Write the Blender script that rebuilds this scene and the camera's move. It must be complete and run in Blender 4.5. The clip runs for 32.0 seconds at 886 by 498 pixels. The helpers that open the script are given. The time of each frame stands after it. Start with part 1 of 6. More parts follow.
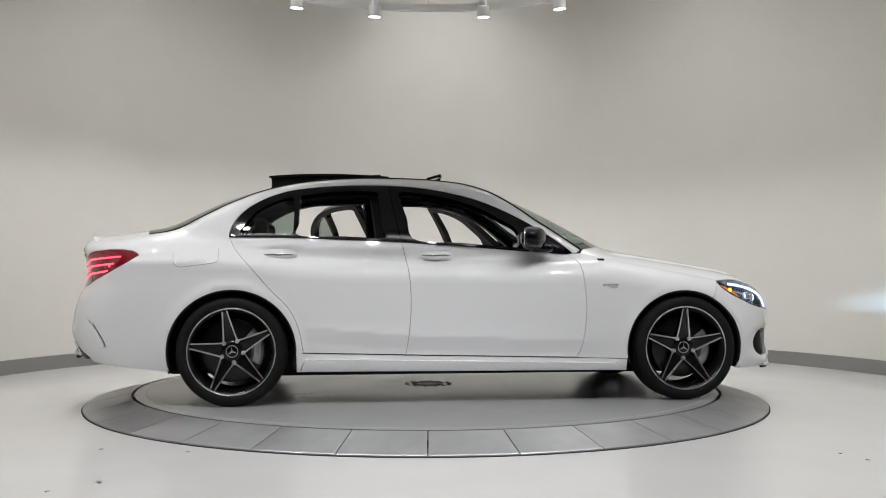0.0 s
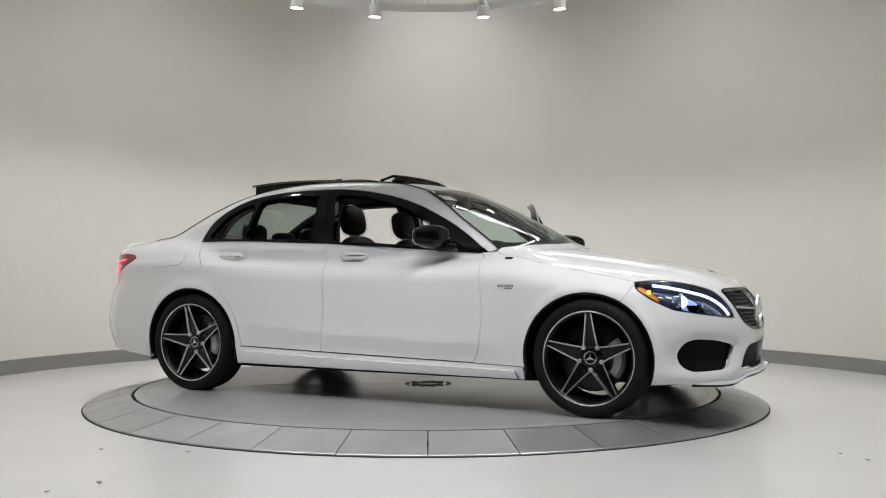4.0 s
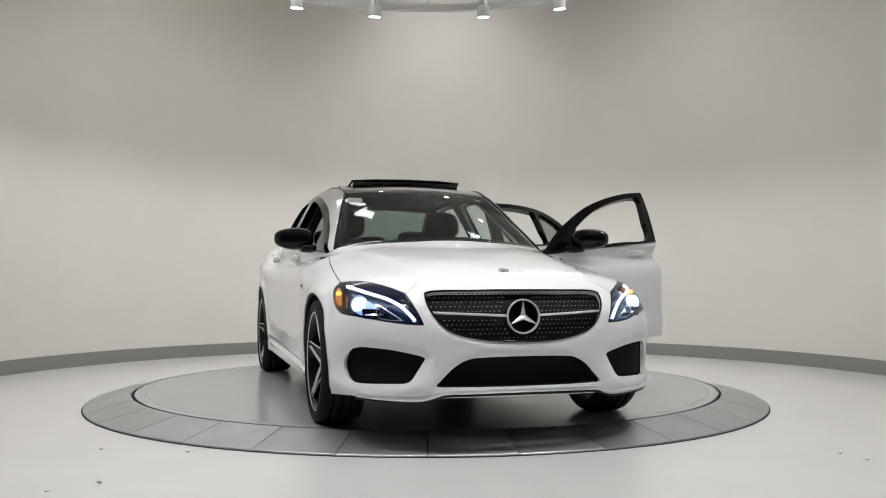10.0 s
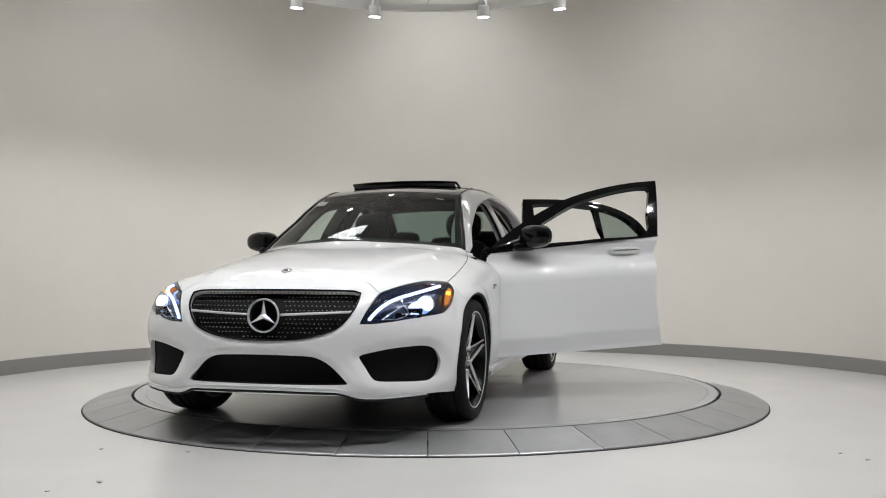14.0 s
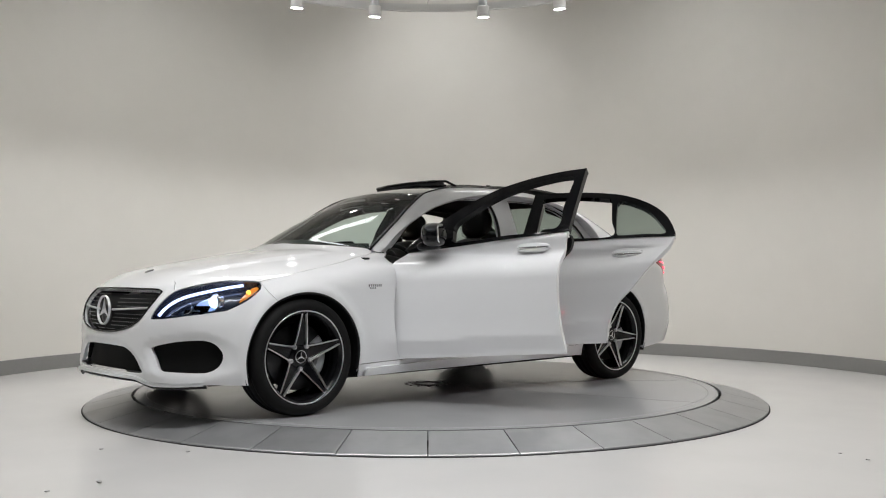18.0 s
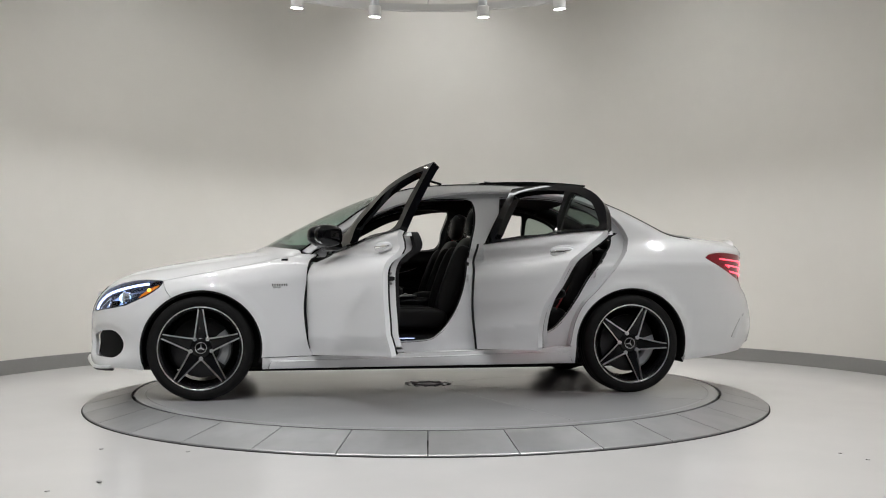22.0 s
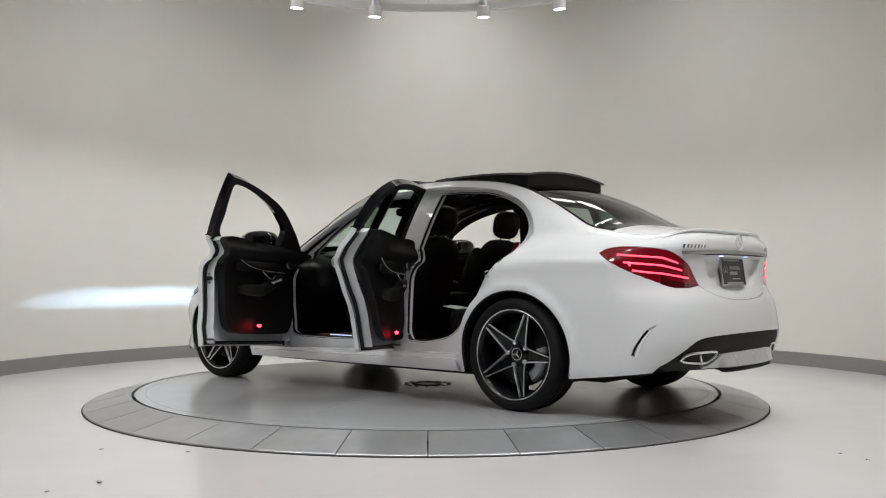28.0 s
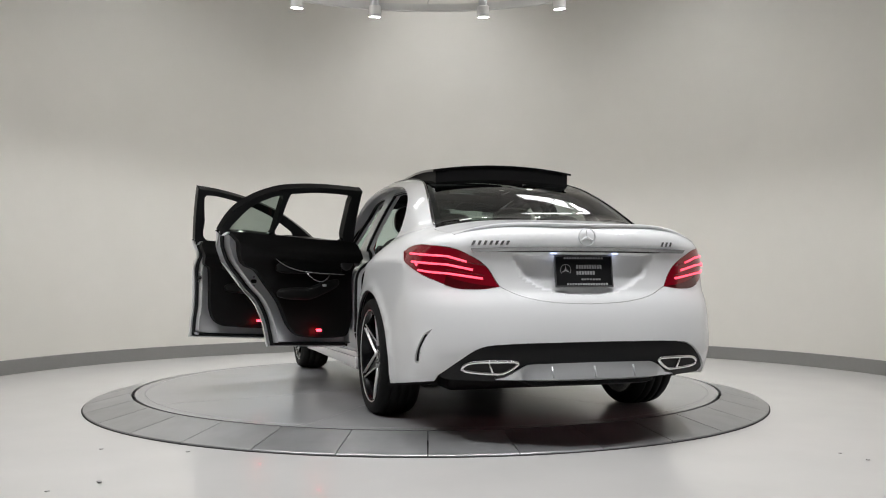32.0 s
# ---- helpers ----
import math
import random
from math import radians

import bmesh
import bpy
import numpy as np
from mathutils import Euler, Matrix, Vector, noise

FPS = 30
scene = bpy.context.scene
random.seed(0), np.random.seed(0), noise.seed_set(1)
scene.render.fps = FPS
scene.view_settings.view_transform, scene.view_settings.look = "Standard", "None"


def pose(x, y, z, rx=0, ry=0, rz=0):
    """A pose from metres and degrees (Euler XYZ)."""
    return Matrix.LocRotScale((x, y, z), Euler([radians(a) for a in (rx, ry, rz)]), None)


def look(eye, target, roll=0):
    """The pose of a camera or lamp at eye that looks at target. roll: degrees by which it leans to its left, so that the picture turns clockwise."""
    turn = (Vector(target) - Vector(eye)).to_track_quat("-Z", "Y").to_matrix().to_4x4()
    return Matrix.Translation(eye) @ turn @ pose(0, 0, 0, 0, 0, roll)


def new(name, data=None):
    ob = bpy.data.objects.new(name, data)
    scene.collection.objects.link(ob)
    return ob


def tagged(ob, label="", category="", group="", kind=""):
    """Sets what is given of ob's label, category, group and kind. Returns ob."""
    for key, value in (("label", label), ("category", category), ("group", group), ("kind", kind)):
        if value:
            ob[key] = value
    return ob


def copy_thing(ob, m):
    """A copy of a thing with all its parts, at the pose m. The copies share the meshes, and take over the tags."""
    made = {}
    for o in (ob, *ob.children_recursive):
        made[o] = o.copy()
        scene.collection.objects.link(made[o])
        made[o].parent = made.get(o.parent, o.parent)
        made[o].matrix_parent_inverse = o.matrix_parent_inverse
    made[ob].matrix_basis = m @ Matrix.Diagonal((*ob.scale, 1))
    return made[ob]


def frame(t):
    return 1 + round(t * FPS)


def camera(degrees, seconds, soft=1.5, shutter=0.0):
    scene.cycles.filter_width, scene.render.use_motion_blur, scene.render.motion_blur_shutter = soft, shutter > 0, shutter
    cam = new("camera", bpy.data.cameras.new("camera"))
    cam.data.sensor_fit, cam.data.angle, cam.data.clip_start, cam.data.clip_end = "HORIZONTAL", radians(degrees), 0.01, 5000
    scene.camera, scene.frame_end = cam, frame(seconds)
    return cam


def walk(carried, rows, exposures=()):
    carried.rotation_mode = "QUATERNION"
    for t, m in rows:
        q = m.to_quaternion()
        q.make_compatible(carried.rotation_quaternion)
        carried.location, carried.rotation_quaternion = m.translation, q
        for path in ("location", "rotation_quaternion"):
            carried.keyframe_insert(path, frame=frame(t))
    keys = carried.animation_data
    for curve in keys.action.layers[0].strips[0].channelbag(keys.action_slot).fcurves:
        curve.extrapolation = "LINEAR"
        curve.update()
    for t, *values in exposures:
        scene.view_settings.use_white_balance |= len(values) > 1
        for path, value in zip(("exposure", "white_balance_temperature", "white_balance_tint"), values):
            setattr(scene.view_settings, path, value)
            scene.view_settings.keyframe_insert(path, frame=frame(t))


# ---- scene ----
# World: metres, z up; the origin is the turntable's centre, z = 0 its disc, the floor lies 8 cm lower.
FLOOR = -0.079
SECONDS = 32.0

# ---- camera ----
cam = camera(50.97, SECONDS, soft=1.05)
CAM_POSE = pose(0.0, -6.815, 0.7925, 91.61, 0, -0.929)
walk(cam, [(0, CAM_POSE), (SECONDS, CAM_POSE)], exposures=[(0, 0.0), (SECONDS, 0.0)])

# turning of the table: seconds, degrees
TURN = [(0, 5.73), (6, -43.31), (9, -66.43), (13, -98.01), (19, -147.09), (23, -180.74), (28, -221.66), (32, -253.95)]
CAR_OFF = (0.1244, -0.1751)


def turn_at(t):
    """Smooth angle of the table at t seconds (cubic Hermite through TURN)."""
    ts, an = [a for a, _ in TURN], [b for _, b in TURN]
    i = max(0, min(len(ts) - 2, sum(1 for a in ts if a <= t) - 1))

    def slope(k):
        a, b = max(k - 1, 0), min(k + 1, len(ts) - 1)
        return (an[b] - an[a]) / (ts[b] - ts[a])
    h = ts[i + 1] - ts[i]
    u = (t - ts[i]) / h
    return ((2 * u**3 - 3 * u**2 + 1) * an[i] + (u**3 - 2 * u**2 + u) * h * slope(i)
            + (-2 * u**3 + 3 * u**2) * an[i + 1] + (u**3 - u**2) * h * slope(i + 1))


# ---- world and light ----
world = bpy.data.worlds.new("world")
scene.world = world
world.use_nodes = True
world.node_tree.nodes["Background"].inputs["Color"].default_value = (0.9, 0.95, 1.0, 1)
world.node_tree.nodes["Background"].inputs["Strength"].default_value = 0.02

LAMP_R, LAMP_Z = 2.44, 3.36
# the track over the back of the table, and a wider unseen one added before it as fill: angle in degrees, radius
LAMPS = [(a, LAMP_R) for a in (-2, 18, 38, 58.6, 77.0, 102.6, 121.2, 142, 162, 182)] + [(a, 3.2) for a in (222, 238, 254, 270, 286, 302, 318)]


def spot(name, at, to, watts, degrees, blend, size, colour=(0.985, 0.99, 1.0)):
    data = bpy.data.lights.new(name, "SPOT")
    data.energy, data.spot_size, data.spot_blend, data.shadow_soft_size, data.color = watts, radians(degrees), blend, size, colour
    ob = new(name, data)
    ob.matrix_world = look(at, to)
    return ob


for a, r in LAMPS:
    ca, sa = math.cos(radians(a)), math.sin(radians(a))
    # the spots at the wider radius are added fill for the car's front and floor
    watts, out = (70, -0.12) if r > LAMP_R else (56 if sa > 0.4 else 40, 0.26)
    spot("spot_light", (r * ca, r * sa, LAMP_Z - 0.02), ((r + out) * ca, (r + out) * sa, 0), watts, 99, 0.5, 0.05)
# unseen spots at the ceiling behind the track, added to brighten the wall
for wx, wy, tx, ty, tz, watts in ((0.15, 2.75, 0.15, 4.1, 3.0, 42), (2.4, 1.5, 3.6, 2.2, 2.6, 4)):
    spot("wall_fill_light", (wx, wy, 3.98), (tx, ty, tz), watts, 120, 1.0, 0.12)
# long strip lamps on the ceiling: place, length, turn, width
STRIPS = [((-1.7, 1.62), 1.7, -27, 0.25), ((1.85, 1.95), 1.6, 33, 0.25), ((-1.45, -3.45), 2.4, 0, 0.10), ((1.45, -3.45), 2.4, 0, 0.10)]

# ---- materials ----
def material(name, colour, rough=0.5, metal=0.0, coat=0.0, grain=0.0, grain_scale=40.0, bump=0.0, bump_scale=200.0,
             emit=None, strength=0.0, spec=0.5, vary=0.0, rough_var=0.0, stain=None, stain_scale=2.0, aniso=0.0):
    """A principled surface with colour grain, stains, roughness wear and fine relief."""
    m = bpy.data.materials.new(name)
    m.use_nodes = True
    nt = m.node_tree
    b = nt.nodes["Principled BSDF"]
    b.inputs["Base Color"].default_value = (*colour, 1)
    b.inputs["Roughness"].default_value = rough
    b.inputs["Metallic"].default_value = metal
    b.inputs["Coat Weight"].default_value = coat
    b.inputs["Coat Roughness"].default_value = 0.03
    b.inputs["Specular IOR Level"].default_value = spec
    if emit:
        b.inputs["Emission Color"].default_value = (*emit, 1)
        b.inputs["Emission Strength"].default_value = strength
    if grain or bump or rough_var or stain:
        tc = nt.nodes.new("ShaderNodeTexCoord")
        vec = tc.outputs["Object"]
        if vary:
            # each piece takes another stretch of the pattern
            info, shift = nt.nodes.new("ShaderNodeObjectInfo"), nt.nodes.new("ShaderNodeVectorMath")
            shift.operation = "MULTIPLY_ADD"
            nt.links.new(info.outputs["Random"], shift.inputs[0])
            shift.inputs[1].default_value = (31.0, 17.0, 9.0)
            nt.links.new(tc.outputs["Object"], shift.inputs[2])
            vec = shift.outputs["Vector"]
        n1 = nt.nodes.new("ShaderNodeTexNoise")
        n1.inputs["Scale"].default_value, n1.inputs["Detail"].default_value = grain_scale, 6
        nt.links.new(vec, n1.inputs["Vector"])
        n2 = nt.nodes.new("ShaderNodeTexNoise")
        n2.inputs["Scale"].default_value, n2.inputs["Detail"].default_value = stain_scale, 5
        nt.links.new(vec, n2.inputs["Vector"])
        last = None
        if grain:
            mix = nt.nodes.new("ShaderNodeMix")
            mix.data_type = "RGBA"
            mix.inputs["A"].default_value = (*[c * (1 - grain) for c in colour], 1)
            mix.inputs["B"].default_value = (*[min(1, c * (1 + grain)) for c in colour], 1)
            nt.links.new(n1.outputs["Fac"], mix.inputs["Factor"])
            last = mix.outputs["Result"]
        if stain:
            ramp = nt.nodes.new("ShaderNodeMapRange")
            ramp.inputs["From Min"].default_value, ramp.inputs["From Max"].default_value = 0.45, 0.75
            nt.links.new(n2.outputs["Fac"], ramp.inputs["Value"])
            mix2 = nt.nodes.new("ShaderNodeMix")
            mix2.data_type = "RGBA"
            mix2.inputs["A"].default_value = (*colour, 1)
            if last:
                nt.links.new(last, mix2.inputs["A"])
            mix2.inputs["B"].default_value = (*stain, 1)
            nt.links.new(ramp.outputs["Result"], mix2.inputs["Factor"])
            last = mix2.outputs["Result"]
        if vary:
            hsv, vr = nt.nodes.new("ShaderNodeHueSaturation"), nt.nodes.new("ShaderNodeMapRange")
            vr.inputs["To Min"].default_value, vr.inputs["To Max"].default_value = 1 - vary, 1 + vary
            nt.links.new(info.outputs["Random"], vr.inputs["Value"])
            nt.links.new(vr.outputs["Result"], hsv.inputs["Value"])
            nt.links.new(last, hsv.inputs["Color"])
            last = hsv.outputs["Color"]
        if last:
            nt.links.new(last, b.inputs["Base Color"])
        if rough_var:
            mr = nt.nodes.new("ShaderNodeMapRange")
            mr.inputs["From Min"].default_value, mr.inputs["From Max"].default_value = 0.3, 0.7
            mr.inputs["To Min"].default_value, mr.inputs["To Max"].default_value = max(0, rough - rough_var), min(1, rough + rough_var)
            nt.links.new(n2.outputs["Fac"], mr.inputs["Value"])
            nt.links.new(mr.outputs["Result"], b.inputs["Roughness"])
        if bump:
            n3 = nt.nodes.new("ShaderNodeTexNoise")
            n3.inputs["Scale"].default_value, n3.inputs["Detail"].default_value = bump_scale, 4
            nt.links.new(tc.outputs["Object"], n3.inputs["Vector"])
            bp = nt.nodes.new("ShaderNodeBump")
            bp.inputs["Strength"].default_value, bp.inputs["Distance"].default_value = bump, 0.002
            nt.links.new(n3.outputs["Fac"], bp.inputs["Height"])
            nt.links.new(bp.outputs["Normal"], b.inputs["Normal"])
    return m


def glass(name, tint, rough=0.0, edge=0.95):
    """A thin pane: tinted see-through with a mirror gloss on top."""
    m = bpy.data.materials.new(name)
    m.use_nodes = True
    nt = m.node_tree
    for n in list(nt.nodes):
        if n.type != "OUTPUT_MATERIAL":
            nt.nodes.remove(n)
    out = nt.nodes["Material Output"]
    tr, gl = nt.nodes.new("ShaderNodeBsdfTransparent"), nt.nodes.new("ShaderNodeBsdfGlossy")
    tr.inputs["Color"].default_value = (*tint, 1)
    gl.inputs["Roughness"].default_value = rough
    # gloss that grows towards grazing sight, alike from both sides of the pane
    lw, power, scale = nt.nodes.new("ShaderNodeLayerWeight"), nt.nodes.new("ShaderNodeMath"), nt.nodes.new("ShaderNodeMath")
    lw.inputs["Blend"].default_value = 0.5
    power.operation, scale.operation = "POWER", "MULTIPLY_ADD"
    power.inputs[1].default_value = 5.0
    scale.inputs[1].default_value, scale.inputs[2].default_value = edge, 0.045 * edge
    nt.links.new(lw.outputs["Facing"], power.inputs[0])
    nt.links.new(power.outputs["Value"], scale.inputs[0])
    mix = nt.nodes.new("ShaderNodeMixShader")
    nt.links.new(scale.outputs["Value"], mix.inputs["Fac"])
    nt.links.new(tr.outputs["BSDF"], mix.inputs[1])
    nt.links.new(gl.outputs["BSDF"], mix.inputs[2])
    nt.links.new(mix.outputs["Shader"], out.inputs["Surface"])
    return m


M_WALL = material("painted plaster", (0.745, 0.722, 0.675), 0.85, grain=0.02, grain_scale=6, bump=0.12, bump_scale=120, stain=(0.72, 0.698, 0.65), stain_scale=1.2)
M_BASE = material("grey skirting", (0.24, 0.235, 0.23), 0.5, grain=0.05, grain_scale=30)
M_FLOOR = material("polished floor", (0.67, 0.66, 0.645), 0.24, coat=0.15, spec=0.4, grain=0.05, grain_scale=2.5)
M_CEIL = material("ceiling paint", (0.7, 0.69, 0.67), 0.9, grain=0.03, grain_scale=10)
M_DISC = material("turntable steel", (0.39, 0.39, 0.40), 0.2, metal=0.05, spec=0.28, grain=0.05, grain_scale=5, rough_var=0.025, stain=(0.35, 0.35, 0.36), stain_scale=2.5, bump=0.02, bump_scale=60)
M_RING = material("ramp plate", (0.38, 0.385, 0.39), 0.38, metal=0.6, grain=0.16, grain_scale=7, rough_var=0.03, stain=(0.46, 0.465, 0.47), stain_scale=3.2, bump=0.04, bump_scale=60, vary=0.10)
M_SHADE = material("beam shade black", (0.0003, 0.0003, 0.0003), 1.0, spec=0.0)
M_GAP = material("dark gap", (0.012, 0.012, 0.012), 0.8)
M_WHITE_METAL = material("white lamp enamel", (0.8, 0.79, 0.77), 0.35)
M_LAMP = material("lamp face", (1, 0.98, 0.93), 0.5, emit=(1.0, 0.97, 0.93), strength=85)
M_STRIP = material("strip diffuser", (0.9, 0.9, 0.9), 0.5, emit=(0.97, 0.99, 1.0), strength=9.5)
M_HALL = material("hall paint", (0.42, 0.41, 0.40), 0.85, grain=0.04, grain_scale=6)
M_PAINT = material("white car paint", (0.83, 0.835, 0.845), 0.42, coat=1.0, spec=0.2, rough_var=0.03, stain_scale=6.0)
M_PAINT_IN = material("white inner paint", (0.76, 0.77, 0.785), 0.32, coat=0.5)
M_GLOSS = material("gloss black", (0.003, 0.003, 0.004), 0.06, spec=0.3)
M_BADGE = material("grey badge metal", (0.42, 0.42, 0.43), 0.25, metal=0.8)
M_NET = material("grey net", (0.10, 0.10, 0.105), 0.8)
# emission stands in for the headlamp's blue light on its reflector
M_BLUE_GLOW = material("lamp reflector with blue glow put in", (0.6, 0.7, 0.9), 0.15, metal=0.5, emit=(0.24, 0.42, 1.0), strength=0.6)
M_CUTOFF = material("low beam light source", (1, 1, 1), 0.5, emit=(0.50, 0.74, 1.0), strength=75000)
M_BRIGHT = material("bright emblem metal", (0.82, 0.83, 0.84), 0.3, metal=0.6)
M_ROOF = material("black roof glass", (0.004, 0.004, 0.005), 0.03, coat=1.0)
M_PLASTIC = material("matt black plastic", (0.009, 0.009, 0.010), 0.6, spec=0.3, grain=0.2, grain_scale=120, bump=0.15, bump_scale=500)
M_MESH = material("black mesh", (0.004, 0.004, 0.004), 0.7, spec=0.15)
M_RUBBER = material("tyre rubber", (0.0065, 0.0065, 0.0065), 0.72, spec=0.25, grain=0.2, grain_scale=60, bump=0.1, bump_scale=250)
M_CHROME = material("chrome", (0.85, 0.85, 0.86), 0.12, metal=0.9)
M_SILVER = material("satin silver", (0.62, 0.63, 0.64), 0.34, metal=0.6, grain=0.04, grain_scale=80)
M_MACHINED = material("machined alloy", (0.78, 0.78, 0.79), 0.32, metal=1.0, grain=0.05, grain_scale=150)
M_RIM_BLACK = material("black alloy", (0.006, 0.006, 0.007), 0.22, spec=0.35)
M_DISC_BRAKE = material("brake steel", (0.05, 0.05, 0.052), 0.35, metal=1.0, grain=0.1, grain_scale=60)
M_CALIPER = material("caliper grey", (0.42, 0.43, 0.45), 0.35, metal=0.6)
M_LEATHER = material("black leather", (0.0065, 0.0062, 0.0062), 0.5, spec=0.22, grain=0.2, grain_scale=60, bump=0.25, bump_scale=160)
M_CARPET = material("black carpet", (0.01, 0.01, 0.01), 0.95, grain=0.3, grain_scale=300, bump=0.3, bump_scale=600)
M_RED_BELT = material("red seat belt", (0.28, 0.012, 0.014), 0.7, grain=0.1, grain_scale=200)
M_HEADLINER = material("black headliner", (0.011, 0.011, 0.011), 0.9, spec=0.15, grain=0.1, grain_scale=200)
M_GLASS = glass("green tinted glass", (0.58, 0.70, 0.655))
M_GLASS_DARK = glass("rear tinted glass", (0.36, 0.42, 0.39))
M_LENS = glass("clear lens", (0.88, 0.92, 0.97))
M_WRAPFILM = glass("clear film", (0.96, 0.96, 0.96), 0.05, 0.15)
M_TAIL_RED = material("red lamp plastic", (0.10, 0.003, 0.008), 0.12, coat=0.8, emit=(0.75, 0.006, 0.03), strength=0.09)
M_TAIL_DARK = material("dark red lamp plastic", (0.07, 0.004, 0.006), 0.12, coat=0.8)
M_TAIL_GLOW = material("red light guide", (0.6, 0.01, 0.02), 0.3, emit=(1.0, 0.07, 0.12), strength=2.6)
M_AMBER = material("amber indicator", (0.8, 0.28, 0.02), 0.2, emit=(1.0, 0.18, 0.012), strength=0.20, coat=0.6)
M_AMBER_BULB = material("amber bulb", (0.9, 0.4, 0.05), 0.3, emit=(1.0, 0.48, 0.06), strength=2.5)
M_DRL = material("white light guide", (0.9, 0.93, 1), 0.3, emit=(0.48, 0.58, 1.0), strength=3.0)
M_BEAM = material("headlamp projector glow", (0.9, 0.93, 1), 0.3, emit=(0.62, 0.84, 1.0), strength=2.6)
# black housing; its blue tint paints in the light strip's reflection
M_LAMP_BLACK = material("lamp housing black with blue reflection tint", (0.016, 0.02, 0.034), 0.18, coat=0.5)
M_RED_LIGHT = material("red door lamp", (0.7, 0.02, 0.02), 0.3, emit=(1.0, 0.018, 0.03), strength=16)
M_BLUE_SILL = material("lit sill plate", (0.7, 0.75, 0.9), 0.3, emit=(0.45, 0.55, 1.0), strength=1.2)
M_PLATE = material("black dealer plate", (0.012, 0.012, 0.013), 0.35)
M_PRINT = material("grey plate print", (0.45, 0.45, 0.46), 0.5)
M_PAPER = material("white paper", (0.8, 0.8, 0.78), 0.7)
M_MIRROR = material("mirror glass", (0.8, 0.82, 0.84), 0.02, metal=1.0)
M_INLAY = material("dark wood inlay", (0.006, 0.006, 0.006), 0.3, spec=0.3, grain=0.3, grain_scale=30)
M_SPEAKER = material("speaker metal", (0.16, 0.16, 0.165), 0.35, metal=0.9)
M_KRAFT = material("brown kraft paper", (0.16, 0.085, 0.05), 0.8, grain=0.15, grain_scale=20)
M_BOLT = material("wheel bolt steel", (0.35, 0.35, 0.36), 0.3, metal=1.0)


# ---- mesh tools ----
def part(name, bm, mat, parent=None, label="", smooth=True):
    """Links a bmesh as one mesh object under a thing or a part."""
    me = bpy.data.meshes.new(name)
    bm.normal_update()
    bm.to_mesh(me)
    bm.free()
    if smooth:
        me.shade_smooth()
    me.materials.append(mat)
    ob = new(name, me)
    if parent:
        ob.parent = parent
    if label:
        tagged(ob, label)
    return ob


def auto_sharp(bm, degrees=35):
    bm.normal_update()
    lim = radians(degrees)
    for e in bm.edges:
        if len(e.link_faces) == 2 and e.calc_face_angle(0) > lim:
            e.smooth = False


def box(bm, x0, x1, y0, y1, z0, z1, m=None, bevel=0.0):
    vs = [bm.verts.new((x, y, z)) for x in (x0, x1) for y in (y0, y1) for z in (z0, z1)]
    fs = [bm.faces.new([vs[i] for i in f]) for f in ((0, 1, 3, 2), (4, 6, 7, 5), (0, 4, 5, 1), (2, 3, 7, 6), (0, 2, 6, 4), (1, 5, 7, 3))]
    if bevel:
        r = bmesh.ops.bevel(bm, geom=list({e for f in fs for e in f.edges}), offset=bevel, segments=3, affect="EDGES", profile=0.5)
        vs = list({v for f in r["faces"] for v in f.verts} | {v for v in vs if v.is_valid})
    if m is not None:
        bmesh.ops.transform(bm, matrix=m, verts=vs)
    return vs


def lathe(bm, prof, n=48, axis="Y", close=False):
    """Turns the profile [(radius, along)] round an axis."""
    rings = []
    for k in range(n):
        a = 2 * math.pi * k / n
        row = []
        for r, h in prof:
            c, s = r * math.cos(a), r * math.sin(a)
            row.append(bm.verts.new({"Y": (c, h, s), "Z": (c, s, h), "X": (h, c, s)}[axis]))
        rings.append(row)
    m = len(prof)
    for k in range(n):
        a, b = rings[k], rings[(k + 1) % n]
        for j in range(m - 1 + (1 if close else 0)):
            j2 = (j + 1) % m
            bm.faces.new((a[j], b[j], b[j2], a[j2]))
    bmesh.ops.recalc_face_normals(bm, faces=bm.faces)
    return rings


def tube(bm, pts, r, n=8, closed=False, flat=1.0):
    """A round bar along 3D points."""
    pts = [Vector(p) for p in pts]
    rows = []
    up = Vector((0.12, 0.21, 0.97))
    for i, p in enumerate(pts):
        d = (pts[(i + 1) % len(pts)] - pts[i - 1]) if (closed or 0 < i < len(pts) - 1) else (pts[1] - pts[0] if i == 0 else pts[-1] - pts[-2])
        d.normalize()
        u = d.cross(up)
        u = u.normalized() if u.length > 1e-4 else Vector((1, 0, 0))
        v = d.cross(u)
        rows.append([bm.verts.new(p + r * (u * math.cos(2 * math.pi * k / n) + flat * v * math.sin(2 * math.pi * k / n))) for k in range(n)])
    last = len(rows) if closed else len(rows) - 1
    for i in range(last):
        a, b = rows[i], rows[(i + 1) % len(rows)]
        for k in range(n):
            bm.faces.new((a[k], a[(k + 1) % n], b[(k + 1) % n], b[k]))
    if not closed:
        bm.faces.new(rows[0][::-1])
        bm.faces.new(rows[-1])
    bmesh.ops.recalc_face_normals(bm, faces=bm.faces)


def prism(bm, pts, depth, m=None):
    """A polygon in the xz plane, pushed along y from 0 to depth."""
    a = [bm.verts.new((x, 0, z)) for x, z in pts]
    b = [bm.verts.new((x, depth, z)) for x, z in pts]
    bm.faces.new(a)
    bm.faces.new(b[::-1])
    n = len(pts)
    for i in range(n):
        bm.faces.new((a[i], b[i], b[(i + 1) % n], a[(i + 1) % n]))
    bmesh.ops.recalc_face_normals(bm, faces=bm.faces)
    if m is not None:
        bmesh.ops.transform(bm, matrix=m, verts=a + b)
    return a + b


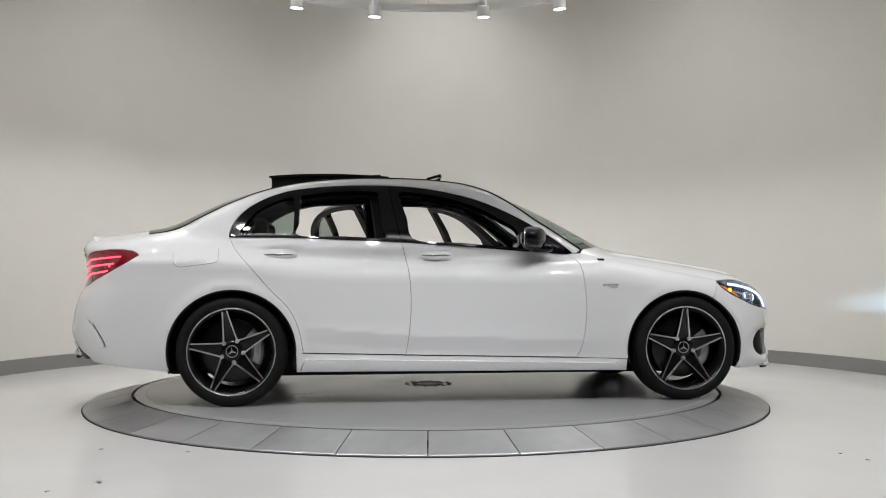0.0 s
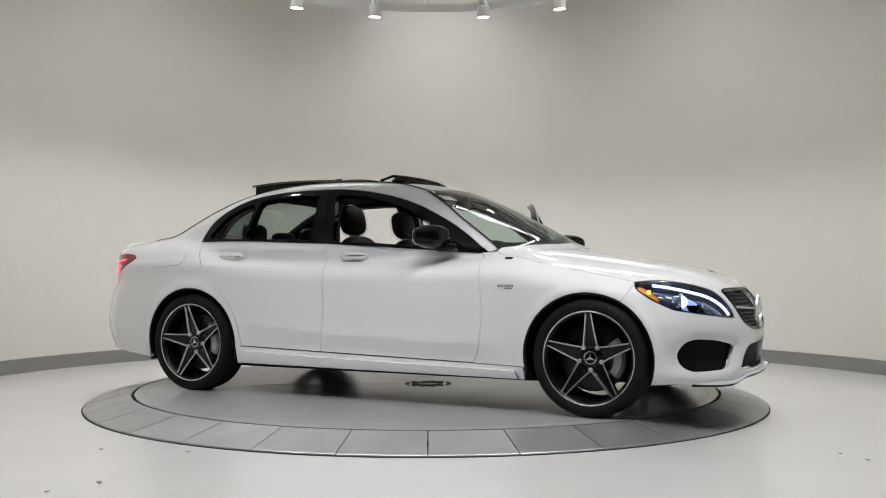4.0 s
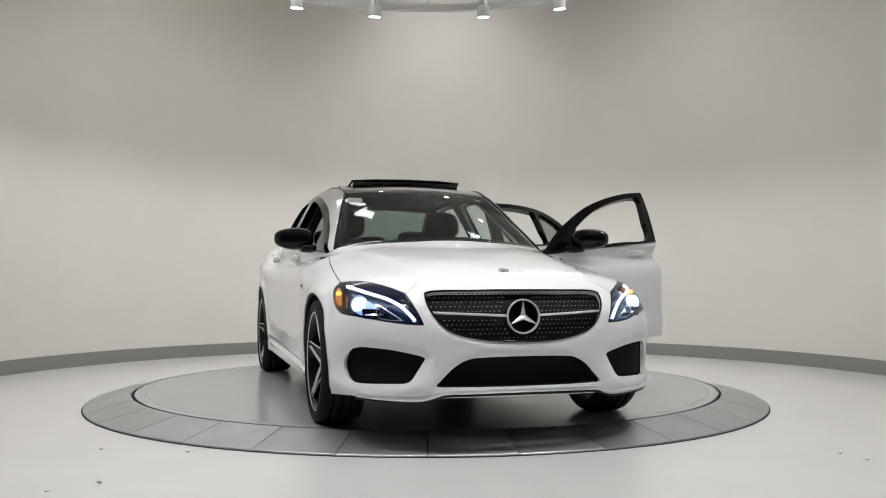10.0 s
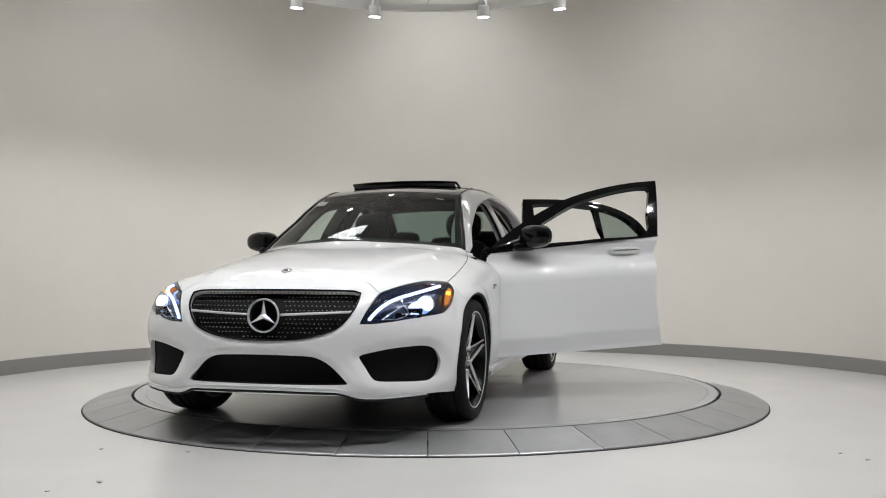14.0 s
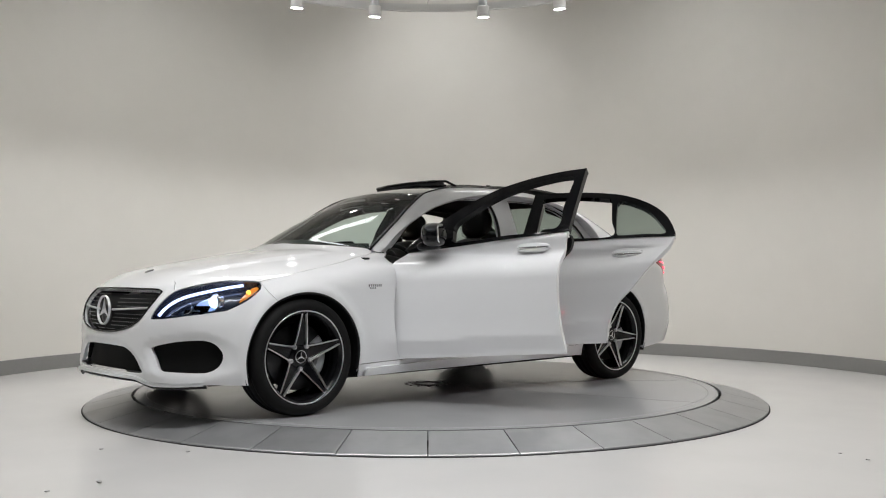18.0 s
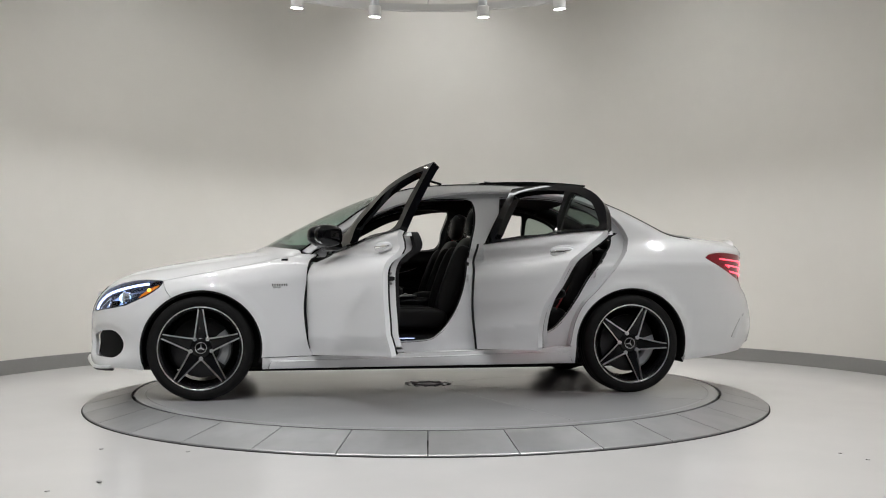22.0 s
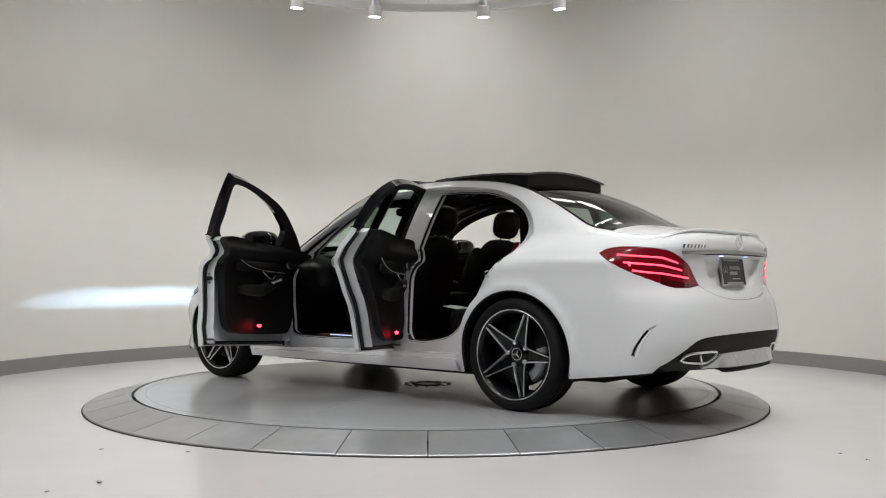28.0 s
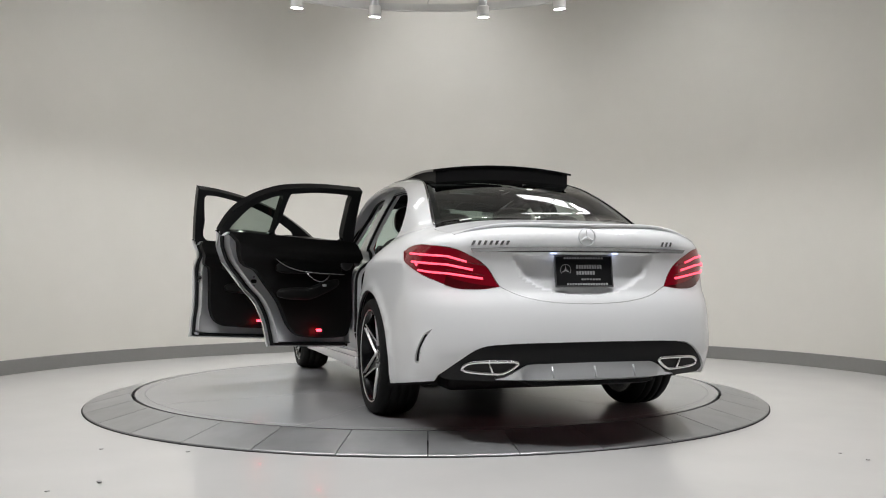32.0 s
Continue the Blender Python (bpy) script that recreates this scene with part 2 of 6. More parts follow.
# ---- the room ----
def arc_wall(name, cx, cy, r0, r1, z0, z1, a0, a1, n, mat, round_top=0.0):
    bm = bmesh.new()
    cols = []
    for k in range(n + 1):
        a = radians(a0 + (a1 - a0) * k / n)
        c, s = math.cos(a), math.sin(a)
        ring = [(r0, z0), (r0, z1 - round_top), (r0 + round_top, z1), (r1, z1), (r1, z0)]
        cols.append([bm.verts.new((cx + r * c, cy + r * s, z)) for r, z in ring])
    for k in range(n):
        for j in range(5):
            bm.faces.new((cols[k][j], cols[k + 1][j], cols[k + 1][(j + 1) % 5], cols[k][(j + 1) % 5]))
    bm.faces.new(cols[0][::-1])
    bm.faces.new(cols[-1])
    bmesh.ops.recalc_face_normals(bm, faces=bm.faces)
    auto_sharp(bm, 40)
    return tagged(part(name, bm, mat), kind="structure")


WALL_C, WALL_R, CEIL_Z = (0.12, 0.12), 4.0, 4.05
w = arc_wall("wall_curved", *WALL_C, WALL_R, WALL_R + 0.15, FLOOR, CEIL_Z, -35, 215, 180, M_WALL)
tagged(w, "warm white plaster wall curving round the turntable", "wall")
w = arc_wall("baseboard", *WALL_C, WALL_R - 0.014, WALL_R + 0.002, FLOOR + 0.001, FLOOR + 0.128, -35, 215, 180, M_BASE, 0.006)
tagged(w, "grey skirting strip along the curved wall", "baseboard")

HALL = (-9.0, 9.0, -13.0, 5.2)
bm = bmesh.new()
box(bm, HALL[0], HALL[1], HALL[2], HALL[3], FLOOR - 0.2, FLOOR)
floor = tagged(part("floor", bm, M_FLOOR, smooth=False), "glossy pale grey poured floor with faint scuffs", "floor", kind="structure")
# dark crumbs and scuffs on the floor: x, y, length
for sx, sy, size in [(-1.63, -2.12, 0.017), (-1.38, -2.86, 0.043), (-1.53, -3.03, 0.014), (2.01, -2.29, 0.019), (2.07, -2.45, 0.016), (-1.18, -2.2, 0.014)]:
    bm = bmesh.new()
    prism(bm, [(size * (0.5 + 0.12 * math.sin(3 * a)) * math.cos(a), 0.010 * math.sin(a)) for a in np.linspace(0, 2 * math.pi, 11)[:-1]], 0.0025, pose(sx, sy, FLOOR + 0.003, 90, 0, 40 * sx))
    part("scuff", bm, M_BASE, floor, "small dark scuff", smooth=False)
bm = bmesh.new()
box(bm, HALL[0], HALL[1], -3.2, HALL[3], CEIL_Z, CEIL_Z + 0.2)
tagged(part("ceiling", bm, M_CEIL, smooth=False), "plain pale ceiling over the turntable bay", "ceiling", kind="structure")
bm = bmesh.new()
box(bm, HALL[0], HALL[1], HALL[2], -3.2, CEIL_Z, CEIL_Z + 0.2)
tagged(part("ceiling_hall", bm, M_HALL, smooth=False), "dark ceiling of the hall before the bay", "ceiling", kind="structure")
for nm, b in (("wall_north", (HALL[0], HALL[1], HALL[3], HALL[3] + 0.2)), ("wall_south", (HALL[0], HALL[1], HALL[2] - 0.2, HALL[2])),
              ("wall_west", (HALL[0] - 0.2, HALL[0], HALL[2], HALL[3])), ("wall_east", (HALL[1], HALL[1] + 0.2, HALL[2], HALL[3]))):
    bm = bmesh.new()
    box(bm, *b, FLOOR, CEIL_Z)
    tagged(part(nm, bm, M_HALL, smooth=False), "plain dark grey wall of the hall", "wall", kind="structure")

# ---- the turntable ----
RING_OUT, RING_IN = 2.352, 2.054
SEAMS = (107, 145, 209)
table = tagged(new("turntable_disc"), "smooth grey steel turntable disc under the car", "turntable")
bm = bmesh.new()
lathe(bm, [(0.001, 0.0), (0.6, 0.0), (1.2, 0.0), (1.7, 0.0), (1.96, 0.0), (1.963, -0.002), (1.968, -0.002), (1.971, 0.0), (RING_IN - 0.020, 0.0), (RING_IN - 0.020, -0.06), (0.001, -0.06)], 144, "Z")
auto_sharp(bm, 25)
part("disc_plate", bm, M_DISC, table)
bm = bmesh.new()
for k in range(14):
    a = 2 * math.pi * k / 14
    box(bm, -0.012, 0.012, -0.012, 0.012, -0.001, 0.004, Matrix.Translation((0.16 * math.cos(a), 0.16 * math.sin(a), 0)) @ Matrix.Rotation(a, 4, "Z"))
lathe(bm, [(0.09, 0.0), (0.092, 0.006), (0.115, 0.006), (0.117, 0.0)], 32, "Z")
part("hub_cover", bm, M_BASE, table)
for a in SEAMS:
    bm = bmesh.new()
    box(bm, 0.19, RING_IN - 0.03, -0.0016, 0.0016, -0.001, 0.0006, Matrix.Rotation(radians(a), 4, "Z"))
    part("disc_joint", bm, M_BASE, table, smooth=False)

ring = tagged(new("turntable_ramp"), "sloping ring of grey metal plates round the turntable", "ramp")
bm = bmesh.new()
lathe(bm, [(RING_IN - 0.03, -0.07), (RING_IN - 0.002, -0.05), (RING_IN - 0.002, FLOOR), (RING_OUT + 0.008, FLOOR), (RING_OUT + 0.008, FLOOR + 0.003), (RING_OUT, FLOOR + 0.004)], 144, "Z")
part("under_frame", bm, M_GAP, ring)
N_PLATE = 33
plate_mesh = None
for k in range(N_PLATE):
    if plate_mesh is None:
        bm = bmesh.new()
        half, segs = math.pi / N_PLATE, 6
        g0, g1 = 0.003 / RING_IN, 0.003 / RING_OUT
        rows = []
        for j in range(segs + 1):
            u = -1 + 2 * j / segs
            ai, ao = u * (half - g0), u * (half - g1)
            zi, zo = -0.001, FLOOR + 0.012
            rows.append([bm.verts.new((r * math.cos(a), r * math.sin(a), z)) for r, a, z in (
                (RING_IN, ai, zi - 0.02), (RING_IN, ai, zi - 0.001), (RING_IN + 0.001, ai, zi), (RING_OUT - 0.003, ao, zo), (RING_OUT, ao, zo - 0.003), (RING_OUT, ao, FLOOR + 0.001))])
        for j in range(segs):
            for i in range(5):
                bm.faces.new((rows[j][i], rows[j][i + 1], rows[j + 1][i + 1], rows[j + 1][i]))
        bm.faces.new(rows[0])
        bm.faces.new(rows[-1][::-1])
        bmesh.ops.recalc_face_normals(bm, faces=bm.faces)
        auto_sharp(bm, 25)
        first = part("plate", bm, M_RING, ring)
        plate_mesh = first.data
        o = first
    else:
        o = new("plate", plate_mesh)
        o.parent = ring
    o.rotation_euler = (0, 0, 2 * math.pi * (k + 0.5) / N_PLATE - math.pi / 2)

# ---- track lamps ----
def track(r, a0, a1):
    """An arc of lighting track on hangers."""
    bm = bmesh.new()
    n = 72
    rows = []
    for k in range(n + 1):
        a = radians(a0 + (a1 - a0) * k / n)
        rows.append([bm.verts.new((q * math.cos(a), q * math.sin(a), z)) for q, z in ((r - 0.02, 3.44), (r + 0.02, 3.44), (r + 0.02, 3.51), (r - 0.02, 3.51))])
    for u, v in zip(rows[:-1], rows[1:]):
        for j in range(4):
            bm.faces.new((u[j], v[j], v[(j + 1) % 4], u[(j + 1) % 4]))
    bm.faces.new(rows[0])
    bm.faces.new(rows[-1][::-1])
    bmesh.ops.recalc_face_normals(bm, faces=bm.faces)
    auto_sharp(bm, 40)
    rail = tagged(part("lighting_track", bm, M_CEIL), "curved grey lighting track hung above the turntable; the wider front one is added", "lighting track", "lighting tracks")
    for k in range(5):
        a = radians(a0 + 8 + (a1 - a0 - 16) * k / 4)
        bm = bmesh.new()
        tube(bm, [(r * math.cos(a), r * math.sin(a), 3.5), (r * math.cos(a), r * math.sin(a), CEIL_Z)], 0.006)
        part("hanger", bm, M_CEIL, rail)


track(LAMP_R + 0.02, -8, 188)
# unseen front track, added to carry the fill spots
track(3.22, 216, 324)
first_lamp = None
for a, r in LAMPS:
    m = Matrix.Translation((r * math.cos(radians(a)), r * math.sin(radians(a)), LAMP_Z)) @ Matrix.Rotation(radians(a), 4, "Z") @ pose(0, 0, 0, 0, -6, 0)
    if first_lamp is None:
        first_lamp = tagged(new("track_spotlight"), "white cylindrical spotlight, lit, hanging from the curved track; the front ones are added", "spotlight", "spotlights on the track")
        bm = bmesh.new()
        lathe(bm, [(0.052, 0.004), (0.056, 0.0), (0.060, 0.0), (0.061, 0.004), (0.061, 0.106), (0.056, 0.11), (0.001, 0.11)], 32, "Z")
        auto_sharp(bm, 40)
        part("lamp_body", bm, M_WHITE_METAL, first_lamp)
        bm = bmesh.new()
        lathe(bm, [(0.05, 0.11), (0.05, 0.116), (0.001, 0.116)], 32, "Z")
        lathe(bm, [(0.001, 0.116), (0.044, 0.116), (0.044, 0.165), (0.001, 0.165)], 24, "Z")
        auto_sharp(bm, 40)
        part("neck", bm, M_SILVER, first_lamp)
        bm = bmesh.new()
        lathe(bm, [(0.001, 0.006), (0.052, 0.006)], 32, "Z")
        part("lamp_face", bm, M_LAMP, first_lamp)
        first_lamp.matrix_basis = m
    else:
        copy_thing(first_lamp, m)


# ---- ceiling strips ----
for (sx, sy), length, turn, wide in STRIPS:
    st = tagged(new("strip_lamp"), "long white strip lamp on the ceiling", "strip lamp", "strip lamps on the ceiling")
    bm = bmesh.new()
    box(bm, -length / 2 - 0.02, length / 2 + 0.02, -wide / 2 - 0.015, wide / 2 + 0.015, 0.015, 0.10, bevel=0.006)
    part("lamp_housing", bm, M_WHITE_METAL, st)
    bm = bmesh.new()
    box(bm, -length / 2, length / 2, -wide / 2, wide / 2, 0.004, 0.014)
    part("diffuser_strip", bm, M_STRIP, st, smooth=False)
    st.matrix_basis = pose(sx, sy, 3.95, 0, 0, turn)


# ---- the car's body surface, as one smooth implicit form (x forward, y to the left, z up; origin between the axles) ----
def curve(xs, vs):
    """Monotone-safe cubic through points, for arrays."""
    xs, vs = np.array(xs, float), np.array(vs, float)
    d = np.diff(vs) / np.diff(xs)
    m = np.concatenate([[d[0]], np.where(d[1:] * d[:-1] > 0, 2 * d[1:] * d[:-1] / (d[1:] + d[:-1] + 1e-12), 0), [d[-1]]])
    soft = np.concatenate([[d[0]], (d[1:] + d[:-1]) / 2, [d[-1]]])
    m = 0.5 * m + 0.5 * soft

    def f(x):
        x = np.clip(np.asarray(x, float), xs[0], xs[-1])
        i = np.clip(np.searchsorted(xs, x) - 1, 0, len(xs) - 2)
        h = xs[i + 1] - xs[i]
        u = (x - xs[i]) / h
        return ((2 * u**3 - 3 * u**2 + 1) * vs[i] + (u**3 - 2 * u**2 + u) * h * m[i]
                + (-2 * u**3 + 3 * u**2) * vs[i + 1] + (u**3 - u**2) * h * m[i + 1])
    return f


def smax(a, b, r):
    h = np.maximum(r - np.abs(a - b), 0)
    return np.maximum(a, b) + h * h / (4 * r)


WIDTH = curve([-2.5, -2.2, -1.9, -1.42, -0.9, 0, 0.8, 1.42, 1.75, 2.0, 2.3], [0.80, 0.845, 0.88, 0.905, 0.895, 0.897, 0.90, 0.908, 0.895, 0.865, 0.80])
INSET = curve([0.15, 0.22, 0.26, 0.30, 0.36, 0.40, 0.42, 0.44, 0.50, 0.58, 0.66, 0.74, 0.80, 0.84, 0.858, 0.872, 0.90, 0.95, 1.0, 1.06, 1.15, 1.5],
              [0.056, 0.032, 0.024, 0.021, 0.016, 0.0128, 0.0115, 0.011, 0.010, 0.007, 0.006, 0.007, 0.007, 0.005, 0.0045, 0.010, 0.025, 0.046, 0.066, 0.092, 0.15, 0.40])
DECK = curve([-2.6, -2.36, -2.25, -2.05, -1.85, -1.6, -1.0, 0.6, 0.9, 1.1, 1.3, 1.52, 1.76, 1.96, 2.06, 2.14, 2.22, 2.4],
             [1.03, 1.055, 1.060, 1.085, 1.11, 1.10, 1.0, 0.98, 0.985, 0.955, 0.925, 0.888, 0.845, 0.800, 0.772, 0.742, 0.70, 0.60])
NOSE = curve([0.1, 0.2, 0.26, 0.34, 0.44, 0.52, 0.60, 0.68, 0.74, 0.80, 0.9, 1.5], [2.16, 2.215, 2.235, 2.225, 2.225, 2.225, 2.21, 2.175, 2.13, 2.06, 1.93, 0.9])
TAIL = curve([0.1, 0.2, 0.27, 0.34, 0.43, 0.55, 0.66, 0.72, 0.80, 0.90, 0.95, 1.0, 1.04, 1.2], [2.30, 2.36, 2.41, 2.45, 2.475, 2.465, 2.435, 2.40, 2.385, 2.395, 2.41, 2.415, 2.40, 2.2])
GREEN_W = curve([-2.2, -1.9, -1.4, -0.8, -0.4, 0, 0.3, 0.6, 1.0, 1.4], [0.645, 0.70, 0.765, 0.81, 0.812, 0.79, 0.742, 0.72, 0.70, 0.67])
GREEN_Z = curve([-3.0, -2.5, -2.2, -2.06, -1.93, -1.74, -1.5, -1.25, -0.95, -0.6, -0.3, 0.0, 0.25, 0.5, 0.75, 1.0, 1.25, 1.5, 2.0],
                [-1.0, 0.3, 0.94, 1.02, 1.10, 1.20, 1.308, 1.383, 1.432, 1.456, 1.454, 1.431, 1.380, 1.284, 1.165, 1.030, 0.88, 0.6, -1.0])

HIGH_LINE = curve([-1.8, -1.2, -0.4, 0.2, 0.8, 1.3, 1.8], [0.87, 0.868, 0.862, 0.856, 0.845, 0.828, 0.79])
LOW_LINE = curve([-1.2, -0.96, -0.35, 0.2, 0.74, 1.0], [0.50, 0.477, 0.425, 0.403, 0.386, 0.38])


def ease(u):
    u = np.clip(u, 0, 1)
    return u * u * (3 - 2 * u)


def body(x, y, z):
    """Negative inside the car."""
    y = np.abs(y)
    side = y - (WIDTH(x) - INSET(z))
    flare = 0.012 * np.exp(-((np.hypot(x - 1.415, z - 0.33) - 0.385) / 0.035)**2) + 0.012 * np.exp(-((np.hypot(x + 1.42, z - 0.33) - 0.39) / 0.035)**2)
    side = side - flare * (z < 0.9)
    # two pressed lines along the flank: one falling towards the back, one low over the sill
    run = ease((x + 1.12) / 0.30) * ease((0.98 - x) / 0.25)
    low = z - LOW_LINE(x)
    side = side - run * (0.007 * np.exp(-np.maximum(low, 0) / 0.07) - 0.13 * np.clip(-low, 0, 0.09))
    high = z - HIGH_LINE(x)
    reach = ease((x + 1.5) / 0.45) * ease((1.72 - x) / 0.35)
    side = side - 0.009 * reach * np.exp(-np.sqrt(high**2 + 0.006**2) / np.where(high > 0, 0.03, 0.075))
    side = side + 0.032 * ease((x - 1.45) / 0.3) * ease((z - 0.50) / 0.18)
    # bonnet domes, with a soft edge that runs from the lamps to the screen pillars
    dome = 0.011 * ease((0.50 + 0.12 * (1.9 - x) - y) / 0.07) * ease((x - 0.98) / 0.12) * ease((2.06 - x) / 0.2)
    top = z - (DECK(x) - 0.125 * (y / 0.84)**3.3 + dome)
    front = x - (NOSE(z) - 0.30 * (y / 0.86)**2.5)
    rear = -x - (TAIL(z) - 0.25 * (y / 0.86)**4.0)
    tub = smax(smax(side, top, 0.09), smax(front, rear, 0.02), 0.12)
    zz = z - 0.97
    gs = y - (GREEN_W(x) - 0.40 * np.abs(zz) - 0.28 * np.maximum(zz, 0)**2)
    xe = x + 0.20 * (y / 0.62)**2 * np.clip(x / 0.5, 0, 1) - 0.10 * (y / 0.6)**2 * np.clip((-x - 0.9) / 0.5, 0, 1)
    gt = z - (GREEN_Z(xe) - 0.035 * (y / 0.55)**2)
    green = smax(gs, gt, 0.075)
    return -smax(-tub, -green, 0.045)


def solve(start, way, lo, hi):
    """The outermost crossing of the body along each ray, by scanning inwards and halving."""
    start, way = np.asarray(start, float), np.asarray(way, float)
    n = len(start)
    steps = 48
    ks = np.linspace(hi, lo, steps)
    k_out, k_in = np.full(n, hi), np.full(n, lo)
    found = np.zeros(n, bool)
    for a, b in zip(ks[:-1], ks[1:]):
        p = start + way * b
        inside = body(p[:, 0], p[:, 1], p[:, 2]) < 0
        hit = inside & ~found
        k_out[hit], k_in[hit] = a, b
        found |= inside
    for _ in range(26):
        mid = (k_out + k_in) / 2
        p = start + way * mid[:, None]
        inside = body(p[:, 0], p[:, 1], p[:, 2]) < 0
        k_in, k_out = np.where(inside, mid, k_in), np.where(inside, k_out, mid)
    return start + way * ((k_out + k_in) / 2)[:, None]


def lift(kind, a, b):
    """Points on the body seen from: s side (x, z), t top (x, y), f front (y, z), r rear (y, z)."""
    a, b = np.atleast_1d(np.asarray(a, float)), np.atleast_1d(np.asarray(b, float))
    o = np.zeros_like(a)
    if kind == "s":
        return solve(np.stack([a, o, b], 1), np.tile([0.0, 1, 0], (len(a), 1)), 0.05, 1.1)
    if kind == "t":
        return solve(np.stack([a, b, o], 1), np.tile([0.0, 0, 1], (len(a), 1)), 0.3, 1.6)
    if kind == "f":
        return solve(np.stack([o, a, b], 1), np.tile([1.0, 0, 0], (len(a), 1)), 0.9, 2.5)
    return solve(np.stack([o, a, b], 1), np.tile([-1.0, 0, 0], (len(a), 1)), 0.9, 2.7)


AX_Z, FX, RX, UNIT = 0.60, 1.25, -1.35, 0.85


def to_dom(view, p):
    if view == "X":
        return np.stack([p[:, 0], np.arctan2(p[:, 1], p[:, 2] - AX_Z) * UNIT], 1)
    if view == "F":
        return np.stack([np.arctan2(p[:, 1], p[:, 0] - FX) * UNIT, p[:, 2]], 1)
    return np.stack([np.arctan2(p[:, 1], RX - p[:, 0]) * UNIT, p[:, 2]], 1)


def from_dom(view, q):
    o = np.zeros(len(q))
    if view == "X":
        a = q[:, 1] / UNIT
        return solve(np.stack([q[:, 0], o, o + AX_Z], 1), np.stack([o, np.sin(a), np.cos(a)], 1), 0.05, 1.3)
    a = q[:, 0] / UNIT
    if view == "F":
        return solve(np.stack([o + FX, o, q[:, 1]], 1), np.stack([np.cos(a), np.sin(a), o], 1), 0.1, 1.5)
    return solve(np.stack([o + RX, o, q[:, 1]], 1), np.stack([-np.cos(a), np.sin(a), o], 1), 0.1, 1.6)


def normals(p):
    h = 2e-3
    g = np.stack([body(p[:, 0] + h * (k == 0), p[:, 1] + h * (k == 1), p[:, 2] + h * (k == 2))
                  - body(p[:, 0] - h * (k == 0), p[:, 1] - h * (k == 1), p[:, 2] - h * (k == 2)) for k in range(3)], 1)
    return g / np.maximum(np.linalg.norm(g, axis=1, keepdims=True), 1e-9)


def smooth_line(pts, step=0.02, closed=False):
    """A soft curve (Catmull-Rom) through 2D points at even steps."""
    pts = np.array(pts, float)
    n = len(pts)
    out = []
    for i in range(n if closed else n - 1):
        p0, p1, p2, p3 = (pts[(i - 1) % n] if closed or i else 2 * pts[0] - pts[1], pts[i], pts[(i + 1) % n],
                          pts[(i + 2) % n] if closed or i + 2 < n else 2 * pts[-1] - pts[-2])
        k = max(1, int(np.linalg.norm(p2 - p1) / step))
        for u in np.arange(k) / k:
            out.append(0.5 * (2 * p1 + (p2 - p0) * u + (2 * p0 - 5 * p1 + 4 * p2 - p3) * u**2 + (3 * p1 - p0 - 3 * p2 + p3) * u**3))
    if not closed:
        out.append(pts[-1])
    return np.array(out)


def straight(pts, step=0.02):
    out = []
    pts = np.array(pts, float)
    for a, b in zip(pts[:-1], pts[1:]):
        k = max(1, int(np.linalg.norm(b - a) / step))
        out += [a + (b - a) * u for u in np.arange(k) / k]
    return np.array(out + [pts[-1]])


def outline(*runs):
    """Runs (kind, points, soft?) laid end to end as 3D points on the body."""
    out = []
    for kind, pts, *soft in runs:
        q = smooth_line(pts) if (not soft or soft[0]) and len(pts) > 2 else straight(pts)
        out.append(lift(kind, q[:, 0], q[:, 1]))
    return np.concatenate(out)


def in_poly(q, poly):
    x, y = q[:, 0], q[:, 1]
    inside = np.zeros(len(q), bool)
    x1, y1 = poly[:, 0], poly[:, 1]
    x2, y2 = np.roll(x1, -1), np.roll(y1, -1)
    for a, b, c, d in zip(x1, y1, x2, y2):
        if b != d:
            inside ^= ((b > y) != (d > y)) & (x < (c - a) * (y - b) / (d - b) + a)
    return inside


def clean_loop(q, eps=0.003):
    keep = [q[0]]
    for p in q[1:]:
        if np.linalg.norm(p - keep[-1]) > eps:
            keep.append(p)
    if np.linalg.norm(keep[-1] - keep[0]) <= eps:
        keep.pop()
    return np.array(keep)


def inset_loop(q, d):
    """Moves a loop inwards by d."""
    area = 0.5 * np.sum(q[:, 0] * np.roll(q[:, 1], -1) - np.roll(q[:, 0], -1) * q[:, 1])
    e1, e2 = q - np.roll(q, 1, 0), np.roll(q, -1, 0) - q
    e1, e2 = (e / np.maximum(np.linalg.norm(e, axis=1, keepdims=True), 1e-9) for e in (e1, e2))
    n = np.stack([-(e1 + e2)[:, 1], (e1 + e2)[:, 0]], 1)
    n /= np.maximum(np.linalg.norm(n, axis=1, keepdims=True), 1e-9)
    return q + n * d * (1 if area > 0 else -1)


def dist_to_loop(q, loop):
    best = np.full(len(q), 9.0)
    for a, b in zip(loop, np.roll(loop, -1, 0)):
        ab = b - a
        u = np.clip(((q - a) @ ab) / max(ab @ ab, 1e-12), 0, 1)
        best = np.minimum(best, np.linalg.norm(q - a - u[:, None] * ab, axis=1))
    return best


